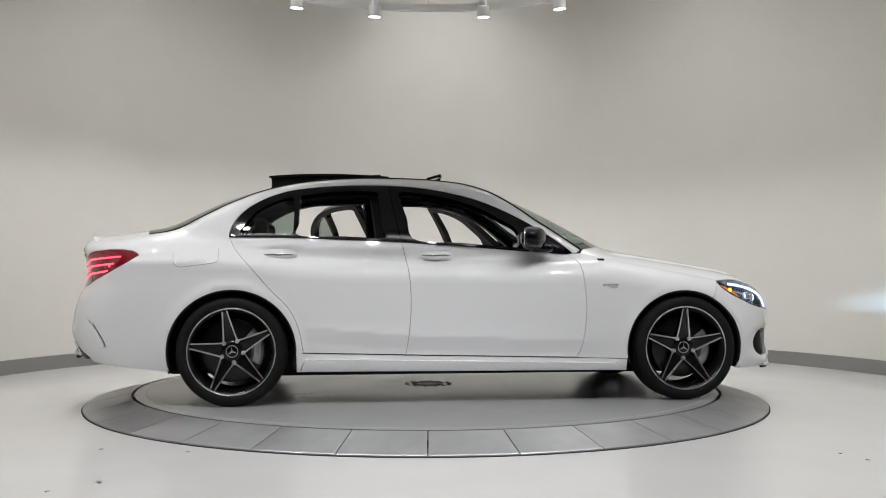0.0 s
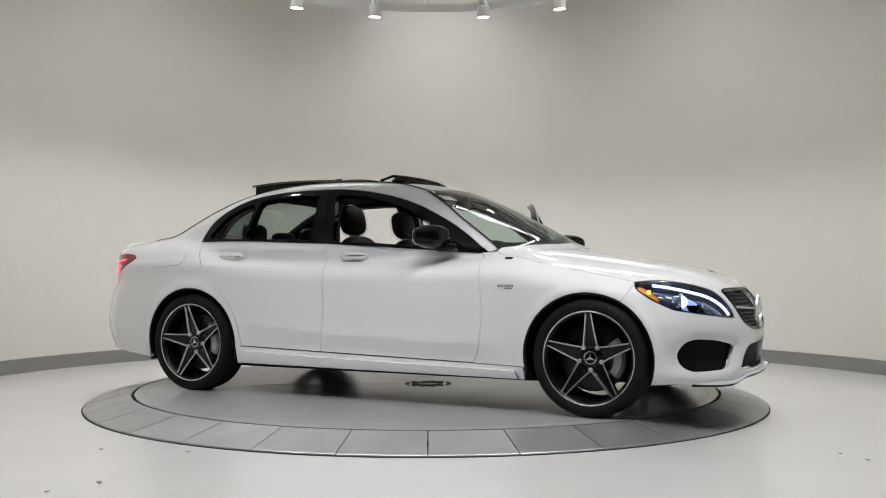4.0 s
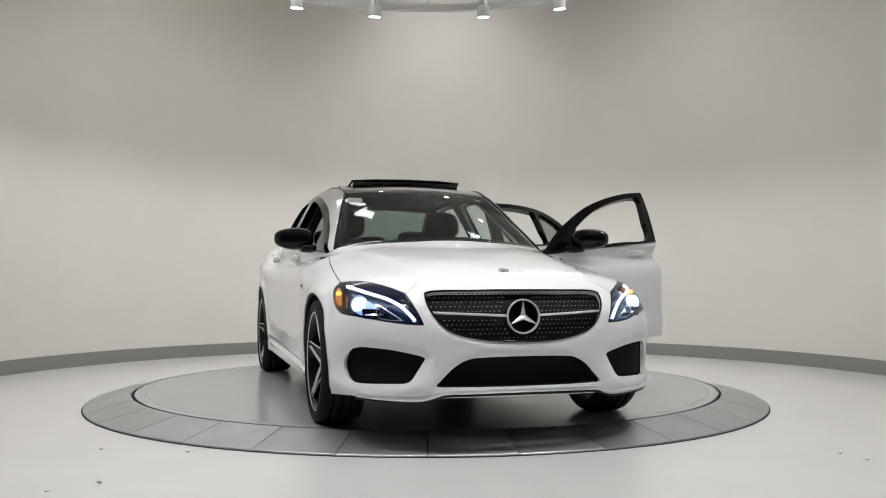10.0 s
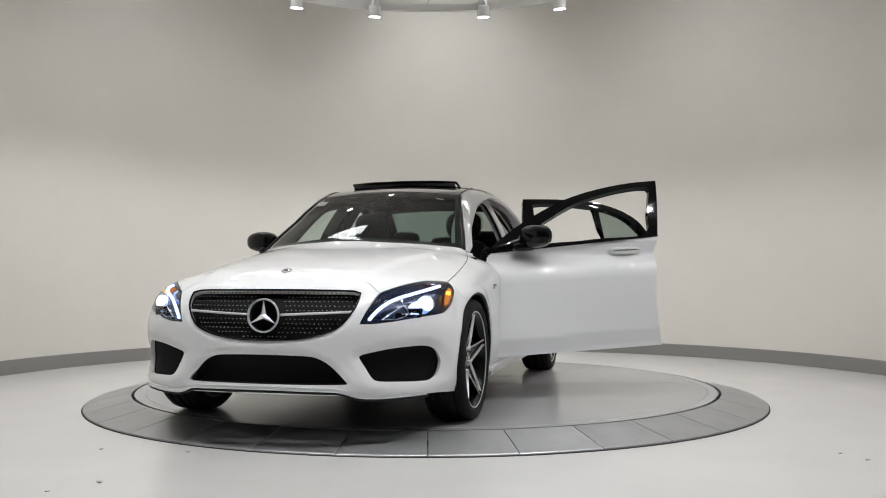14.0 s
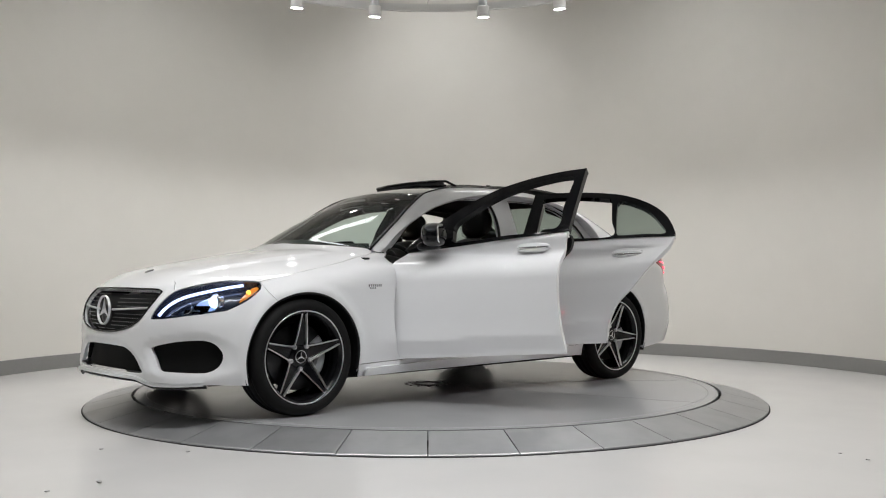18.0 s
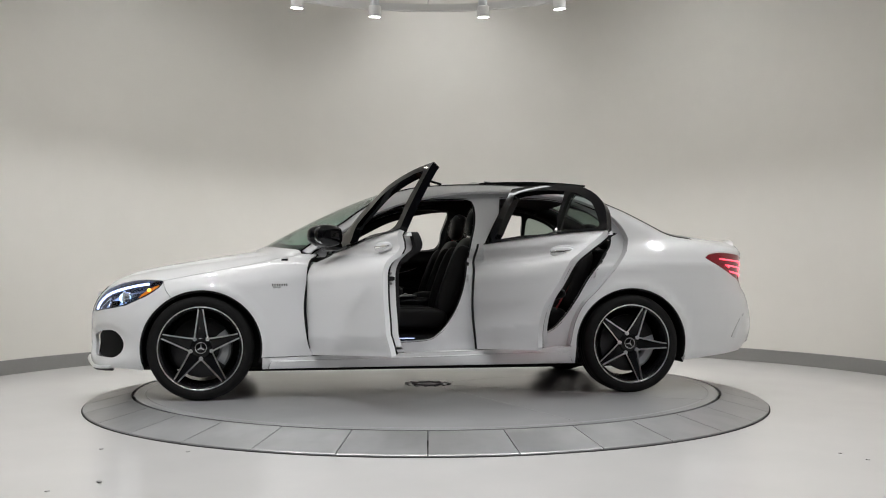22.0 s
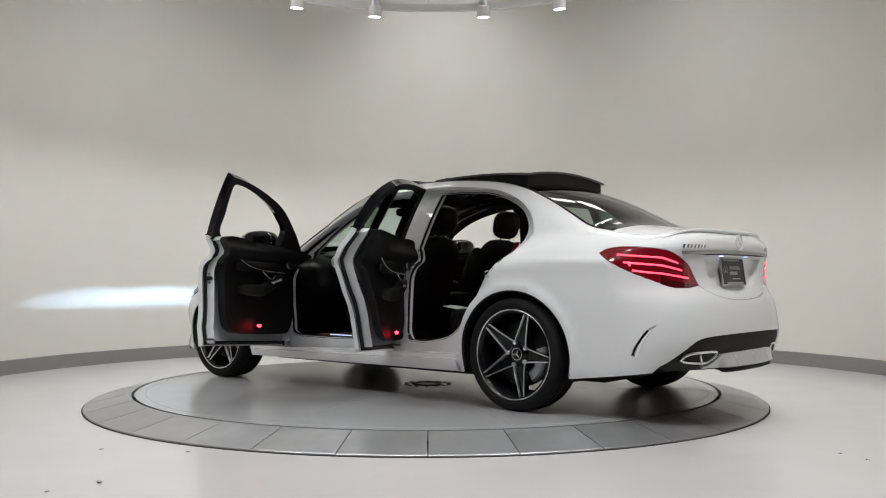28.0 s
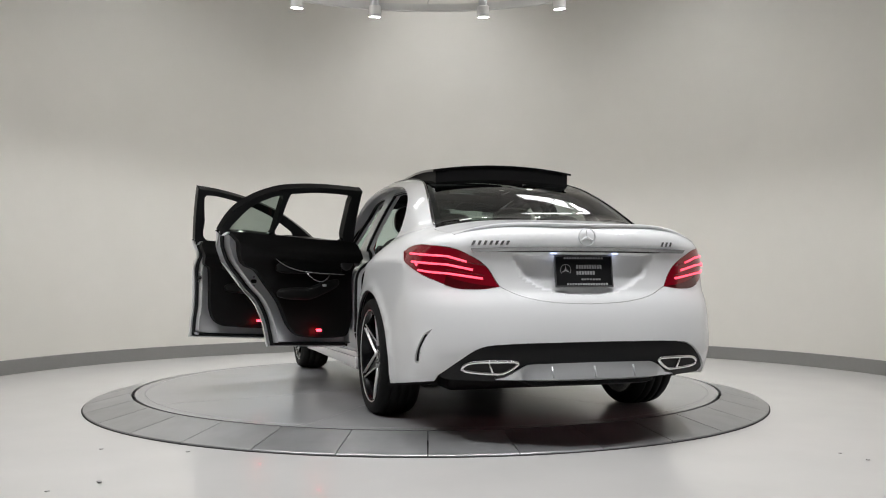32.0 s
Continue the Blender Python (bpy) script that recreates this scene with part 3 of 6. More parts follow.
def panel(name, view, loop3, mat, parent, holes=(), res=0.035, gap=0.0016, lip=0.022, off=0.0, mirror=1, label="", push=None, half=False, shift=0.0, tight=None):
    """A sheet of the body within an outline given by 3D points, with a turned-in edge. off: sunk (-) or proud (+).
    mirror: 1 left side, -1 right side. push(p) -> inward depth, for hollows. half: the loop is mirrored at y = 0 into a whole one. shift: set straight inwards.
    tight: 3D points along which the edge meets its neighbour with no gap."""
    q = clean_loop(to_dom(view, loop3))
    hq = [clean_loop(to_dom(view, h)) for h in holes]
    if half:
        k = 1 if view == "X" else 0
        sel = q
        other = sel[::-1].copy()
        other[:, k] *= -1
        q = clean_loop(np.concatenate([sel, other]))
        hq = hq + [h * np.array([1, -1] if k else [-1, 1]) for h in hq if np.abs(h[:, k]).min() > 1e-3]
    if gap:
        d = np.full((len(q), 1), gap)
        if tight is not None:
            line = to_dom(view, tight)
            flipped = line * (np.array([1, -1]) if view == "X" else np.array([-1, 1]))
            for k, p in enumerate(q):
                near = min(np.linalg.norm(line - p, axis=1).min(), np.linalg.norm(flipped - p, axis=1).min())
                d[k] = gap if near > 0.012 else -0.0004
        q = inset_loop(q, d)
        hq = [inset_loop(h, -gap) for h in hq]
    lo, hi = q.min(0), q.max(0)
    gx, gy = np.meshgrid(np.arange(lo[0], hi[0], res), np.arange(lo[1], hi[1], res))
    g = np.stack([gx.ravel(), gy.ravel()], 1)
    g = g[in_poly(g, q)]
    for L in [q] + hq:
        if len(g):
            g = g[dist_to_loop(g, L) > res * 0.45]
    for h in hq:
        if len(g):
            g = g[~in_poly(g, h)]
    verts, edges = [], []
    for L in [q] + hq:
        s = len(verts)
        verts += [tuple(v) for v in L]
        edges += [(s + i, s + (i + 1) % len(L)) for i in range(len(L))]
    verts += [tuple(v) for v in g]
    from mathutils import geometry
    v2, e2, f2, *_ = geometry.delaunay_2d_cdt([Vector(v) for v in verts], edges, [], 0, 1e-6)
    v2 = np.array([tuple(v) for v in v2])
    tri = np.array([f for f in f2 if len(f) == 3])
    mid = v2[tri].mean(1)
    ok = in_poly(mid, q)
    for h in hq:
        ok &= ~in_poly(mid, h)
    tri = tri[ok]
    p = from_dom(view, v2)
    nm = normals(p)
    if push is not None:
        depth = push(p)
        p = p - nm * depth[:, None]
    p = p + nm * off
    p[:, 1] -= shift
    # orientation: outward
    fn = np.cross(p[tri[:, 1]] - p[tri[:, 0]], p[tri[:, 2]] - p[tri[:, 0]])
    flip = (fn * nm[tri[:, 0]]).sum(1) < 0
    tri[flip] = tri[flip][:, ::-1]
    if push is not None:
        acc = np.zeros_like(p)
        fn = np.cross(p[tri[:, 1]] - p[tri[:, 0]], p[tri[:, 2]] - p[tri[:, 0]])
        for k in range(3):
            np.add.at(acc, tri[:, k], fn)
        pushed = acc / np.maximum(np.linalg.norm(acc, axis=1, keepdims=True), 1e-12)
        share = ease(depth / 0.001)[:, None]
        nm = nm * (1 - share) + pushed * share
    # turned-in edge
    count = {}
    for a, b, c in tri:
        for e in ((a, b), (b, c), (c, a)):
            count[e] = count.get(e, 0) + 1
    rim = [e for e in count if (e[1], e[0]) not in count]
    faces = [tuple(t) for t in tri]
    P, N = list(p), list(nm)
    if lip:
        deep = {}
        for a, b in rim:
            side = np.cross(nm[a], p[b] - p[a])
            side = -side / max(np.linalg.norm(side), 1e-9)
            ids = []
            for v in (a, b):
                for d in (0.0, lip):
                    key = (v, d)
                    if key not in deep:
                        deep[key] = len(P)
                        P.append(p[v] - (np.array([0, 1.0, 0]) if shift else nm[v]) * d)
                        N.append(side)
                    ids.append(deep[key])
            a0, a1, b0, b1 = ids
            faces += [(b0, a0, a1), (b0, a1, b1)]
    P, N = np.array(P), np.array(N)
    if mirror < 0:
        P[:, 1] *= -1
        N[:, 1] *= -1
        faces = [f[::-1] for f in faces]
    me = bpy.data.meshes.new(name)
    me.from_pydata([tuple(v) for v in P], [], faces)
    me.shade_smooth()
    me.normals_split_custom_set_from_vertices([tuple(v) for v in N])
    me.materials.append(mat)
    ob = new(name, me)
    ob.parent = parent
    if label:
        tagged(ob, label)
    return ob


# ---- shut lines, shared by neighbouring panels ----
DOOR_FRONT = [(0.71, 0.277), (0.747, 0.354), (0.774, 0.568), (0.76, 0.746), (0.742, 0.878), (0.69, 0.93)]
DOOR_MID = [(-0.364, 0.302), (-0.339, 0.504), (-0.336, 0.678), (-0.353, 0.853), (-0.389, 1.0)]
DOOR_REAR = [(-0.991, 0.319), (-1.023, 0.474), (-1.084, 0.595), (-1.186, 0.698), (-1.322, 0.853), (-1.412, 0.955), (-1.452, 1.03)]
BELT_F = [(-0.389, 1.0), (0.14, 0.967), (0.69, 0.93)]
BELT_R = [(-1.452, 1.03), (-1.053, 1.026), (-0.389, 1.0)]
DLO = [(-1.456, 1.045), (-1.43, 1.119), (-1.374, 1.19), (-1.287, 1.254), (-1.165, 1.308), (-1.025, 1.342), (-0.778, 1.366), (-0.492, 1.372),
       (-0.275, 1.36), (-0.057, 1.326), (0.163, 1.266), (0.385, 1.166), (0.571, 1.057), (0.73, 0.94)]
HOOD_SIDE = [(1.66, 0.80), (1.55, 0.795), (1.3, 0.78), (1.0, 0.745), (0.79, 0.69)]
LAMP_LOW_S = [(1.66, 0.75), (1.68, 0.715), (1.76, 0.660), (1.885, 0.602)]
LAMP_LOW_F = [(0.64, 0.566), (0.56, 0.556), (0.485, 0.553)]
LAMP_IN = [(0.485, 0.553), (0.516, 0.628), (0.552, 0.704)]
LAMP_X = float(lift("f", [0.552], [0.704])[0][0])
HOOD_FRONT = [(2.05, 0.0), (2.043, 0.15), (2.015, 0.36), (1.998, 0.45), (2.006, 0.487), (2.028, 0.515), (LAMP_X, 0.552)]
LAMP_TOP = [(LAMP_X, 0.552), (1.985, 0.60), (1.89, 0.668), (1.78, 0.727), (1.66, 0.80)]
COWL = [(0.80, 0.670), (0.93, 0.49), (1.03, 0.25), (1.055, 0.0)]
SCREEN_SIDE = [(0.22, 0.500), (0.45, 0.568), (0.66, 0.631), (0.80, 0.670)]
ROOF_SIDE = [(-1.12, 0.49), (-0.6, 0.505), (-0.1, 0.507), (0.22, 0.500)]
BACK_SIDE = [(-1.95, 0.65), (-1.6, 0.585), (-1.3, 0.525), (-1.12, 0.49)]
TRUNK_SIDE = [(-2.27, 0.655), (-2.1, 0.672), (-1.95, 0.672)]
SEAM_R = [(-1.67, 0.616), (-1.93, 0.69), (-2.13, 0.75), (-2.235, 0.768)]
TAIL_TOP = [(-1.972, 0.914), (-2.0, 0.934), (-2.06, 0.946), (-2.13, 0.949), (-2.19, 0.944)]
TAIL_SIDE = [(-2.235, 0.768), (-2.141, 0.815), (-2.05, 0.864), (-1.972, 0.914)]
TAIL_IN = [(0.725, 0.938), (0.646, 0.915), (0.525, 0.842), (0.455, 0.735)]
TAIL_LOW = [(0.455, 0.735), (0.55, 0.722), (0.646, 0.729), (0.72, 0.752)]
LID_LOW = [(0.455, 0.735), (0.351, 0.687), (0.2, 0.658), (0.0, 0.648)]
VENT_CREASE = [(-2.287, 0.529), (-2.243, 0.498), (-2.206, 0.445), (-2.178, 0.40), (-2.163, 0.362)]
DIFF_TOP = [(0.745, 0.30), (0.66, 0.38), (0.566, 0.442), (0.42, 0.458), (0.2, 0.461), (0.0, 0.462)]


def arch(cx, rx, rz, a0, a1, n=28):
    return [(cx + rx * math.cos(radians(a0 + (a1 - a0) * k / n)), 0.33 + rz * math.sin(radians(a0 + (a1 - a0) * k / n))) for k in range(n + 1)]


F_ARCH, R_ARCH = (1.412, 0.376, 0.366), (-1.42, 0.386, 0.373)
GRILLE = [(0.0, 0.472), (0.21, 0.484), (0.37, 0.53), (0.445, 0.615), (0.463, 0.685), (0.43, 0.712), (0.2, 0.717), (0.0, 0.718)]
INTAKE = [(0.0, 0.257), (0.20, 0.257), (0.40, 0.258), (0.428, 0.261), (0.430, 0.267), (0.385, 0.315), (0.335, 0.357), (0.285, 0.383), (0.22, 0.394), (0.0, 0.398)]
FOG = [(0.484, 0.393), (0.500, 0.402), (0.613, 0.427), (0.70, 0.438), (0.775, 0.441), (0.815, 0.423), (0.835, 0.385), (0.838, 0.345), (0.824, 0.298), (0.795, 0.275), (0.76, 0.271), (0.68, 0.272), (0.58, 0.276), (0.550, 0.290), (0.525, 0.325)]


def whole(pts):
    """A loop through the middle, from its half."""
    return list(pts) + [(-a, b) for a, b in reversed(pts[1:-1])]


def soft_loop(kind, pts):
    q = smooth_line(pts, 0.015, closed=True)
    return lift(kind, q[:, 0], q[:, 1])


def plate_hollow(y, z):
    """1 inside the sunken plate field of the boot lid, 0 outside."""
    half = np.interp(z, [0.690, 0.700, 0.722, 0.785, 0.905], [0.0, 0.12, 0.235, 0.345, 0.400])
    a = np.clip((half - np.abs(y)) / 0.040, 0, 1) * np.clip((0.907 - z) / 0.010, 0, 1)
    return a * a * (3 - 2 * a)


car = tagged(new("car"), "glossy white saloon car, two doors open, lamps lit, on the turntable", "car")


for side in (1, -1):
    panel("front_fender", "X", outline(("s", DOOR_FRONT), ("t", HOOD_SIDE[::-1]), ("s", [(1.66, 0.75), (1.64, 0.70), (1.60, 0.648)]),
                                       ("s", arch(*F_ARCH, 60, 190)), ("s", [(1.04, 0.266), (0.71, 0.274)])), M_PAINT, car, mirror=side)
    panel("quarter_panel", "X", outline(("s", [(0.745, 0.935), (0.73, 0.94)]), ("s", DLO[::-1]), ("s", DOOR_REAR[::-1]), ("s", [(-0.991, 0.319), (-1.02, 0.305)]),
                                        ("s", arch(*R_ARCH, -4, 130)), ("s", SEAM_R), ("s", TAIL_SIDE), ("s", TAIL_TOP), ("r", [(0.725, 0.938), (0.665, 0.962)]), ("t", TRUNK_SIDE),
                                        ("t", BACK_SIDE), ("t", ROOF_SIDE), ("t", SCREEN_SIDE)), M_PAINT, car, mirror=side, tight=outline(("s", SEAM_R)))
    panel("sill", "X", outline(("s", [(1.035, 0.264), (0.71, 0.2725), (-0.36, 0.2975), (-0.99, 0.3145), (-1.033, 0.3145)], False), ("s", [(-1.03, 0.20), (1.035, 0.19)], False)), M_PAINT, car, mirror=side)

panel("bonnet", "X", outline(("t", HOOD_FRONT), ("t", LAMP_TOP), ("t", HOOD_SIDE), ("t", COWL)), M_PAINT, car, half=True, tight=outline(("t", HOOD_FRONT[:4])))
panel("windscreen", "X", outline(("t", COWL[::-1]), ("t", SCREEN_SIDE[::-1]), ("t", [(0.22, 0.500), (0.25, 0.3), (0.27, 0.0)])), M_GLASS, car, half=True, lip=0)
panel("roof", "X", outline(("t", [(0.27, 0.0), (0.25, 0.3), (0.22, 0.500)]), ("t", ROOF_SIDE[::-1]), ("t", [(-1.12, 0.49), (-1.17, 0.3), (-1.19, 0.0)])), M_ROOF, car, half=True,
      holes=[soft_loop("t", [(-0.10, 0.0), (-0.105, 0.3), (-0.12, 0.385), (-0.16, 0.41), (-0.48, 0.41), (-0.53, 0.385), (-0.545, 0.3), (-0.55, 0.0), (-0.545, -0.3), (-0.53, -0.385), (-0.48, -0.41), (-0.16, -0.41), (-0.12, -0.385), (-0.105, -0.3)])])
panel("rear_window", "X", outline(("t", [(-1.19, 0.0), (-1.17, 0.3), (-1.12, 0.49)]), ("t", BACK_SIDE[::-1]), ("t", [(-1.95, 0.65), (-1.985, 0.4), (-2.0, 0.0)])), M_GLASS_DARK, car, half=True, lip=0)
panel("boot_lid", "X", outline(("t", [(-2.0, 0.0), (-1.985, 0.4), (-1.95, 0.672)]), ("t", TRUNK_SIDE[::-1]), ("t", [(-2.27, 0.655), (-2.31, 0.5), (-2.35, 0.25), (-2.36, 0.0)])), M_PAINT, car, half=True)
panel("boot_face", "R", outline(("t", [(-2.36, 0.0), (-2.35, 0.25), (-2.31, 0.5), (-2.27, 0.655)]), ("r", TAIL_IN), ("r", LID_LOW)), M_PAINT, car, half=True, res=0.013, push=lambda p: 0.030 * plate_hollow(p[:, 1], p[:, 2]))
RIMS = [(smooth_line(whole(GRILLE), 0.02, closed=True), 0.028, 0.010), (smooth_line(whole(INTAKE), 0.02, closed=True), 0.035, 0.013), (smooth_line(FOG, 0.02, closed=True), 0.050, 0.016)]


def bumper_relief(p):
    """The openings lie in sunken rims, with a raised wing between them."""
    q = np.stack([np.abs(p[:, 1]), p[:, 2]], 1)
    d = np.zeros(len(p))
    for loop, reach, depth in RIMS:
        d += depth * ease(1 - dist_to_loop(q, loop) / reach)
    return d * ease((p[:, 0] - 1.72) / 0.1)


panel("front_bumper", "F", outline(("t", HOOD_FRONT), ("f", LAMP_IN[::-1]), ("f", LAMP_LOW_F[::-1]), ("s", LAMP_LOW_S[::-1]), ("s", [(1.66, 0.75), (1.64, 0.70), (1.60, 0.648)]),
                                   ("s", arch(*F_ARCH, 60, -22)), ("s", [(1.765, 0.195), (1.85, 0.2)]), ("f", [(0.80, 0.205), (0.6, 0.20), (0.3, 0.205), (0.0, 0.205)])), M_PAINT, car,
      holes=[soft_loop("f", whole(GRILLE)), soft_loop("f", whole(INTAKE)), soft_loop("f", FOG)], half=True, res=0.019, push=bumper_relief, tight=outline(("t", HOOD_FRONT[:4])))
panel("rear_bumper", "R", outline(("r", LID_LOW[::-1]), ("r", TAIL_LOW), ("s", SEAM_R[::-1]), ("s", arch(*R_ARCH, 130, 198)), ("s", [(-1.80, 0.212), (-2.1, 0.248), (-2.25, 0.268)]),
                                  ("r", DIFF_TOP)), M_PAINT, car, half=True, gap=0.0008, tight=outline(("s", SEAM_R)),
      holes=[outline(("s", VENT_CREASE), ("s", [(-2.163, 0.362), (-2.180, 0.354), (-2.196, 0.358)]), ("s", [(-2.226, 0.43), (-2.266, 0.50), (-2.287, 0.529)]))])


def vent_depth(p):
    """Deepest along the crease, running out towards the back."""
    line = np.interp(p[:, 2], [0.352, 0.40, 0.445, 0.498, 0.529], [-2.163, -2.178, -2.206, -2.243, -2.287])
    back = np.interp(p[:, 2], [0.352, 0.43, 0.50, 0.529], [-2.197, -2.227, -2.267, -2.29])
    u = np.clip((p[:, 0] - back) / np.maximum(line - back, 1e-3), 0, 1)
    return 0.024 * u**1.5


for side in (1, -1):
    panel("bumper_vent", "R", outline(("s", VENT_CREASE), ("s", [(-2.163, 0.362), (-2.180, 0.354), (-2.196, 0.358)]), ("s", [(-2.226, 0.43), (-2.266, 0.50), (-2.287, 0.529)])), M_PAINT, car,
          mirror=side, gap=0, lip=0, res=0.012, push=vent_depth)
    q = smooth_line(VENT_CREASE[1:], 0.02)
    p = lift("s", q[:, 0], q[:, 1])
    p = p - normals(p) * 0.014 - np.array([0.006, 0, 0])
    p[:, 1] *= side
    bm = bmesh.new()
    tube(bm, [tuple(v) for v in p], 0.006, 6)
    part("vent_slit", bm, M_GAP, car)
    bm = bmesh.new()
    q = smooth_line(SEAM_R, 0.02)
    p = lift("s", q[:, 0], q[:, 1])
    p = p - normals(p) * 0.010
    p[:, 1] *= side
    tube(bm, [tuple(v) for v in p], 0.006, 6)
    part("seam_backing", bm, M_PAINT, car)



# ---- wheels ----
def build_wheel():
    wheel = new("wheel")
    bm = bmesh.new()
    W2 = 0.118
    lathe(bm, [(0.262, -W2 + 0.012), (0.285, -W2 - 0.002), (0.312, -W2 + 0.004), (0.326, -W2 + 0.022), (0.332, -W2 + 0.05), (0.333, -0.055), (0.326, -0.052), (0.326, -0.046), (0.333, -0.043),
               (0.334, -0.005), (0.326, -0.003), (0.326, 0.003), (0.334, 0.005), (0.333, 0.043), (0.326, 0.046), (0.326, 0.052), (0.333, 0.055), (0.332, W2 - 0.05), (0.326, W2 - 0.022), (0.312, W2 - 0.004),
               (0.285, W2 + 0.002), (0.262, W2 - 0.012)], 96, "Y")
    part("tyre", bm, M_RUBBER, wheel)
    bm = bmesh.new()
    lathe(bm, [(0.258, 0.106), (0.245, 0.098), (0.236, 0.06), (0.225, -0.10), (0.262, -0.106)], 72, "Y")
    auto_sharp(bm, 50)
    rim = part("rim", bm, M_RIM_BLACK, wheel)
    bm = bmesh.new()
    lathe(bm, [(0.256, 0.104), (0.262, 0.110), (0.265, 0.108), (0.267, 0.100)], 96, "Y")
    part("rim_edge", bm, M_MACHINED, rim)
    # five spokes: dark body with two machined ridges
    r0, r1 = 0.060, 0.256
    w0, w1 = 0.046, 0.016
    y0, y1 = 0.060, 0.100
    sm = None
    for k in range(5):
        rot = Matrix.Rotation(2 * math.pi * k / 5 - math.pi / 2, 4, "Y")
        if sm is None:
            bm = bmesh.new()
            n = 8
            rows = []
            for j in range(n + 1):
                u = j / n
                r, w, y = r0 + (r1 - r0) * u, w0 + (w1 - w0) * u**0.85, y0 + (y1 - y0) * u**0.8
                rows.append([bm.verts.new(v) for v in ((r, y - 0.05, -w), (r, y, -w), (r, y - 0.016, -w * 0.62), (r, y - 0.016, w * 0.62), (r, y, w), (r, y - 0.05, w))])
            for j in range(n):
                for i in range(5):
                    bm.faces.new((rows[j][i], rows[j][i + 1], rows[j + 1][i + 1], rows[j + 1][i]))
            bm.faces.new(rows[0])
            bm.faces.new(rows[-1][::-1])
            bmesh.ops.recalc_face_normals(bm, faces=bm.faces)
            auto_sharp(bm, 30)
            s = part("spoke", bm, M_RIM_BLACK, rim)
            sm = s.data
            em = []
            for sg in (-1, 1):
                bm = bmesh.new()
                rows = []
                for j in range(n + 1):
                    u = j / n
                    r, w, y = r0 + (r1 - r0) * u, w0 + (w1 - w0) * u**0.85, y0 + (y1 - y0) * u**0.8
                    e = 0.0062 * (1 - 0.15 * u)
                    rows.append([bm.verts.new(v) for v in ((r, y - 0.004, sg * (w + 0.0015)), (r, y + 0.002, sg * w), (r, y + 0.002, sg * (w - e)), (r, y - 0.010, sg * (w - e - 0.003)))])
                for j in range(n):
                    for i in range(3):
                        bm.faces.new((rows[j][i], rows[j][i + 1], rows[j + 1][i + 1], rows[j + 1][i]))
                bmesh.ops.recalc_face_normals(bm, faces=bm.faces)
                auto_sharp(bm, 30)
                o = part("spoke_ridge", bm, M_MACHINED, rim)
                em.append(o.data)
                o.matrix_basis = rot
            s.matrix_basis = rot
        else:
            for nm, d in (("spoke", sm), ("spoke_ridge", em[0]), ("spoke_ridge", em[1])):
                o = new(nm, d)
                o.parent = rim
                o.matrix_basis = rot
    bm = bmesh.new()
    lathe(bm, [(0.001, 0.050), (0.055, 0.052), (0.066, 0.046), (0.068, 0.0)], 40, "Y")
    part("hub", bm, M_RIM_BLACK, rim)
    bm = bmesh.new()
    lathe(bm, [(0.001, 0.062), (0.034, 0.062), (0.038, 0.059), (0.039, 0.05)], 40, "Y")
    part("hub_cap", bm, M_GLOSS, rim)
    bm = bmesh.new()
    lathe(bm, [(0.0325, 0.063), (0.0345, 0.065), (0.037, 0.063)], 40, "Y")
    for k in range(3):
        a = 2 * math.pi * k / 3 + math.pi / 2
        u, v = Vector((math.cos(a), 0, math.sin(a))), Vector((-math.sin(a), 0, math.cos(a)))
        c = Vector((0, 0.0655, 0))
        t0, t1, t2, t3 = (bm.verts.new(c + x) for x in (u * 0.033 - Vector((0, 0.002, 0)), v * 0.0055, -u * 0.003, -v * 0.0055))
        bm.faces.new((t0, t1, t2, t3))
    part("cap_star", bm, M_CHROME, rim)
    for k in range(5):
        a = 2 * math.pi * (k + 0.5) / 5 - math.pi / 2
        bm = bmesh.new()
        lathe(bm, [(0.001, 0.060), (0.006, 0.060), (0.0065, 0.066), (0.011, 0.066), (0.013, 0.062), (0.013, 0.045)], 14, "Y")
        o = part("wheel_bolt", bm, M_MACHINED, rim)
        o.matrix_basis = Matrix.Translation((0.068 * math.cos(a), 0.0, -0.068 * math.sin(a)))
    bm = bmesh.new()
    lathe(bm, [(0.09, -0.01), (0.09, 0.012), (0.189, 0.012), (0.192, 0.010), (0.192, -0.014), (0.189, -0.016), (0.001, -0.016)], 56, "Y")
    auto_sharp(bm, 40)
    part("brake_disc", bm, M_DISC_BRAKE, wheel)
    bm = bmesh.new()
    n = 10
    rows = []
    for j in range(n + 1):
        a = radians(-38 + 76 * j / n)
        e = 0.006 * (1 - (2 * j / n - 1)**8)
        rows.append([bm.verts.new((r * math.cos(a), y, r * math.sin(a))) for r, y in ((0.115, -0.03), (0.115, 0.022 + e), (0.13, 0.034 + e), (0.172, 0.034 + e), (0.186, 0.022 + e), (0.186, -0.03))])
    for j in range(n):
        for i in range(6):
            bm.faces.new((rows[j][i], rows[j][(i + 1) % 6], rows[j + 1][(i + 1) % 6], rows[j + 1][i]))
    bm.faces.new(rows[0])
    bm.faces.new(rows[-1][::-1])
    bmesh.ops.recalc_face_normals(bm, faces=bm.faces)
    auto_sharp(bm, 35)
    part("brake_caliper", bm, M_CALIPER, wheel, "light grey metal brake caliper").matrix_basis = Matrix.Rotation(radians(180), 4, "Y")
    return wheel


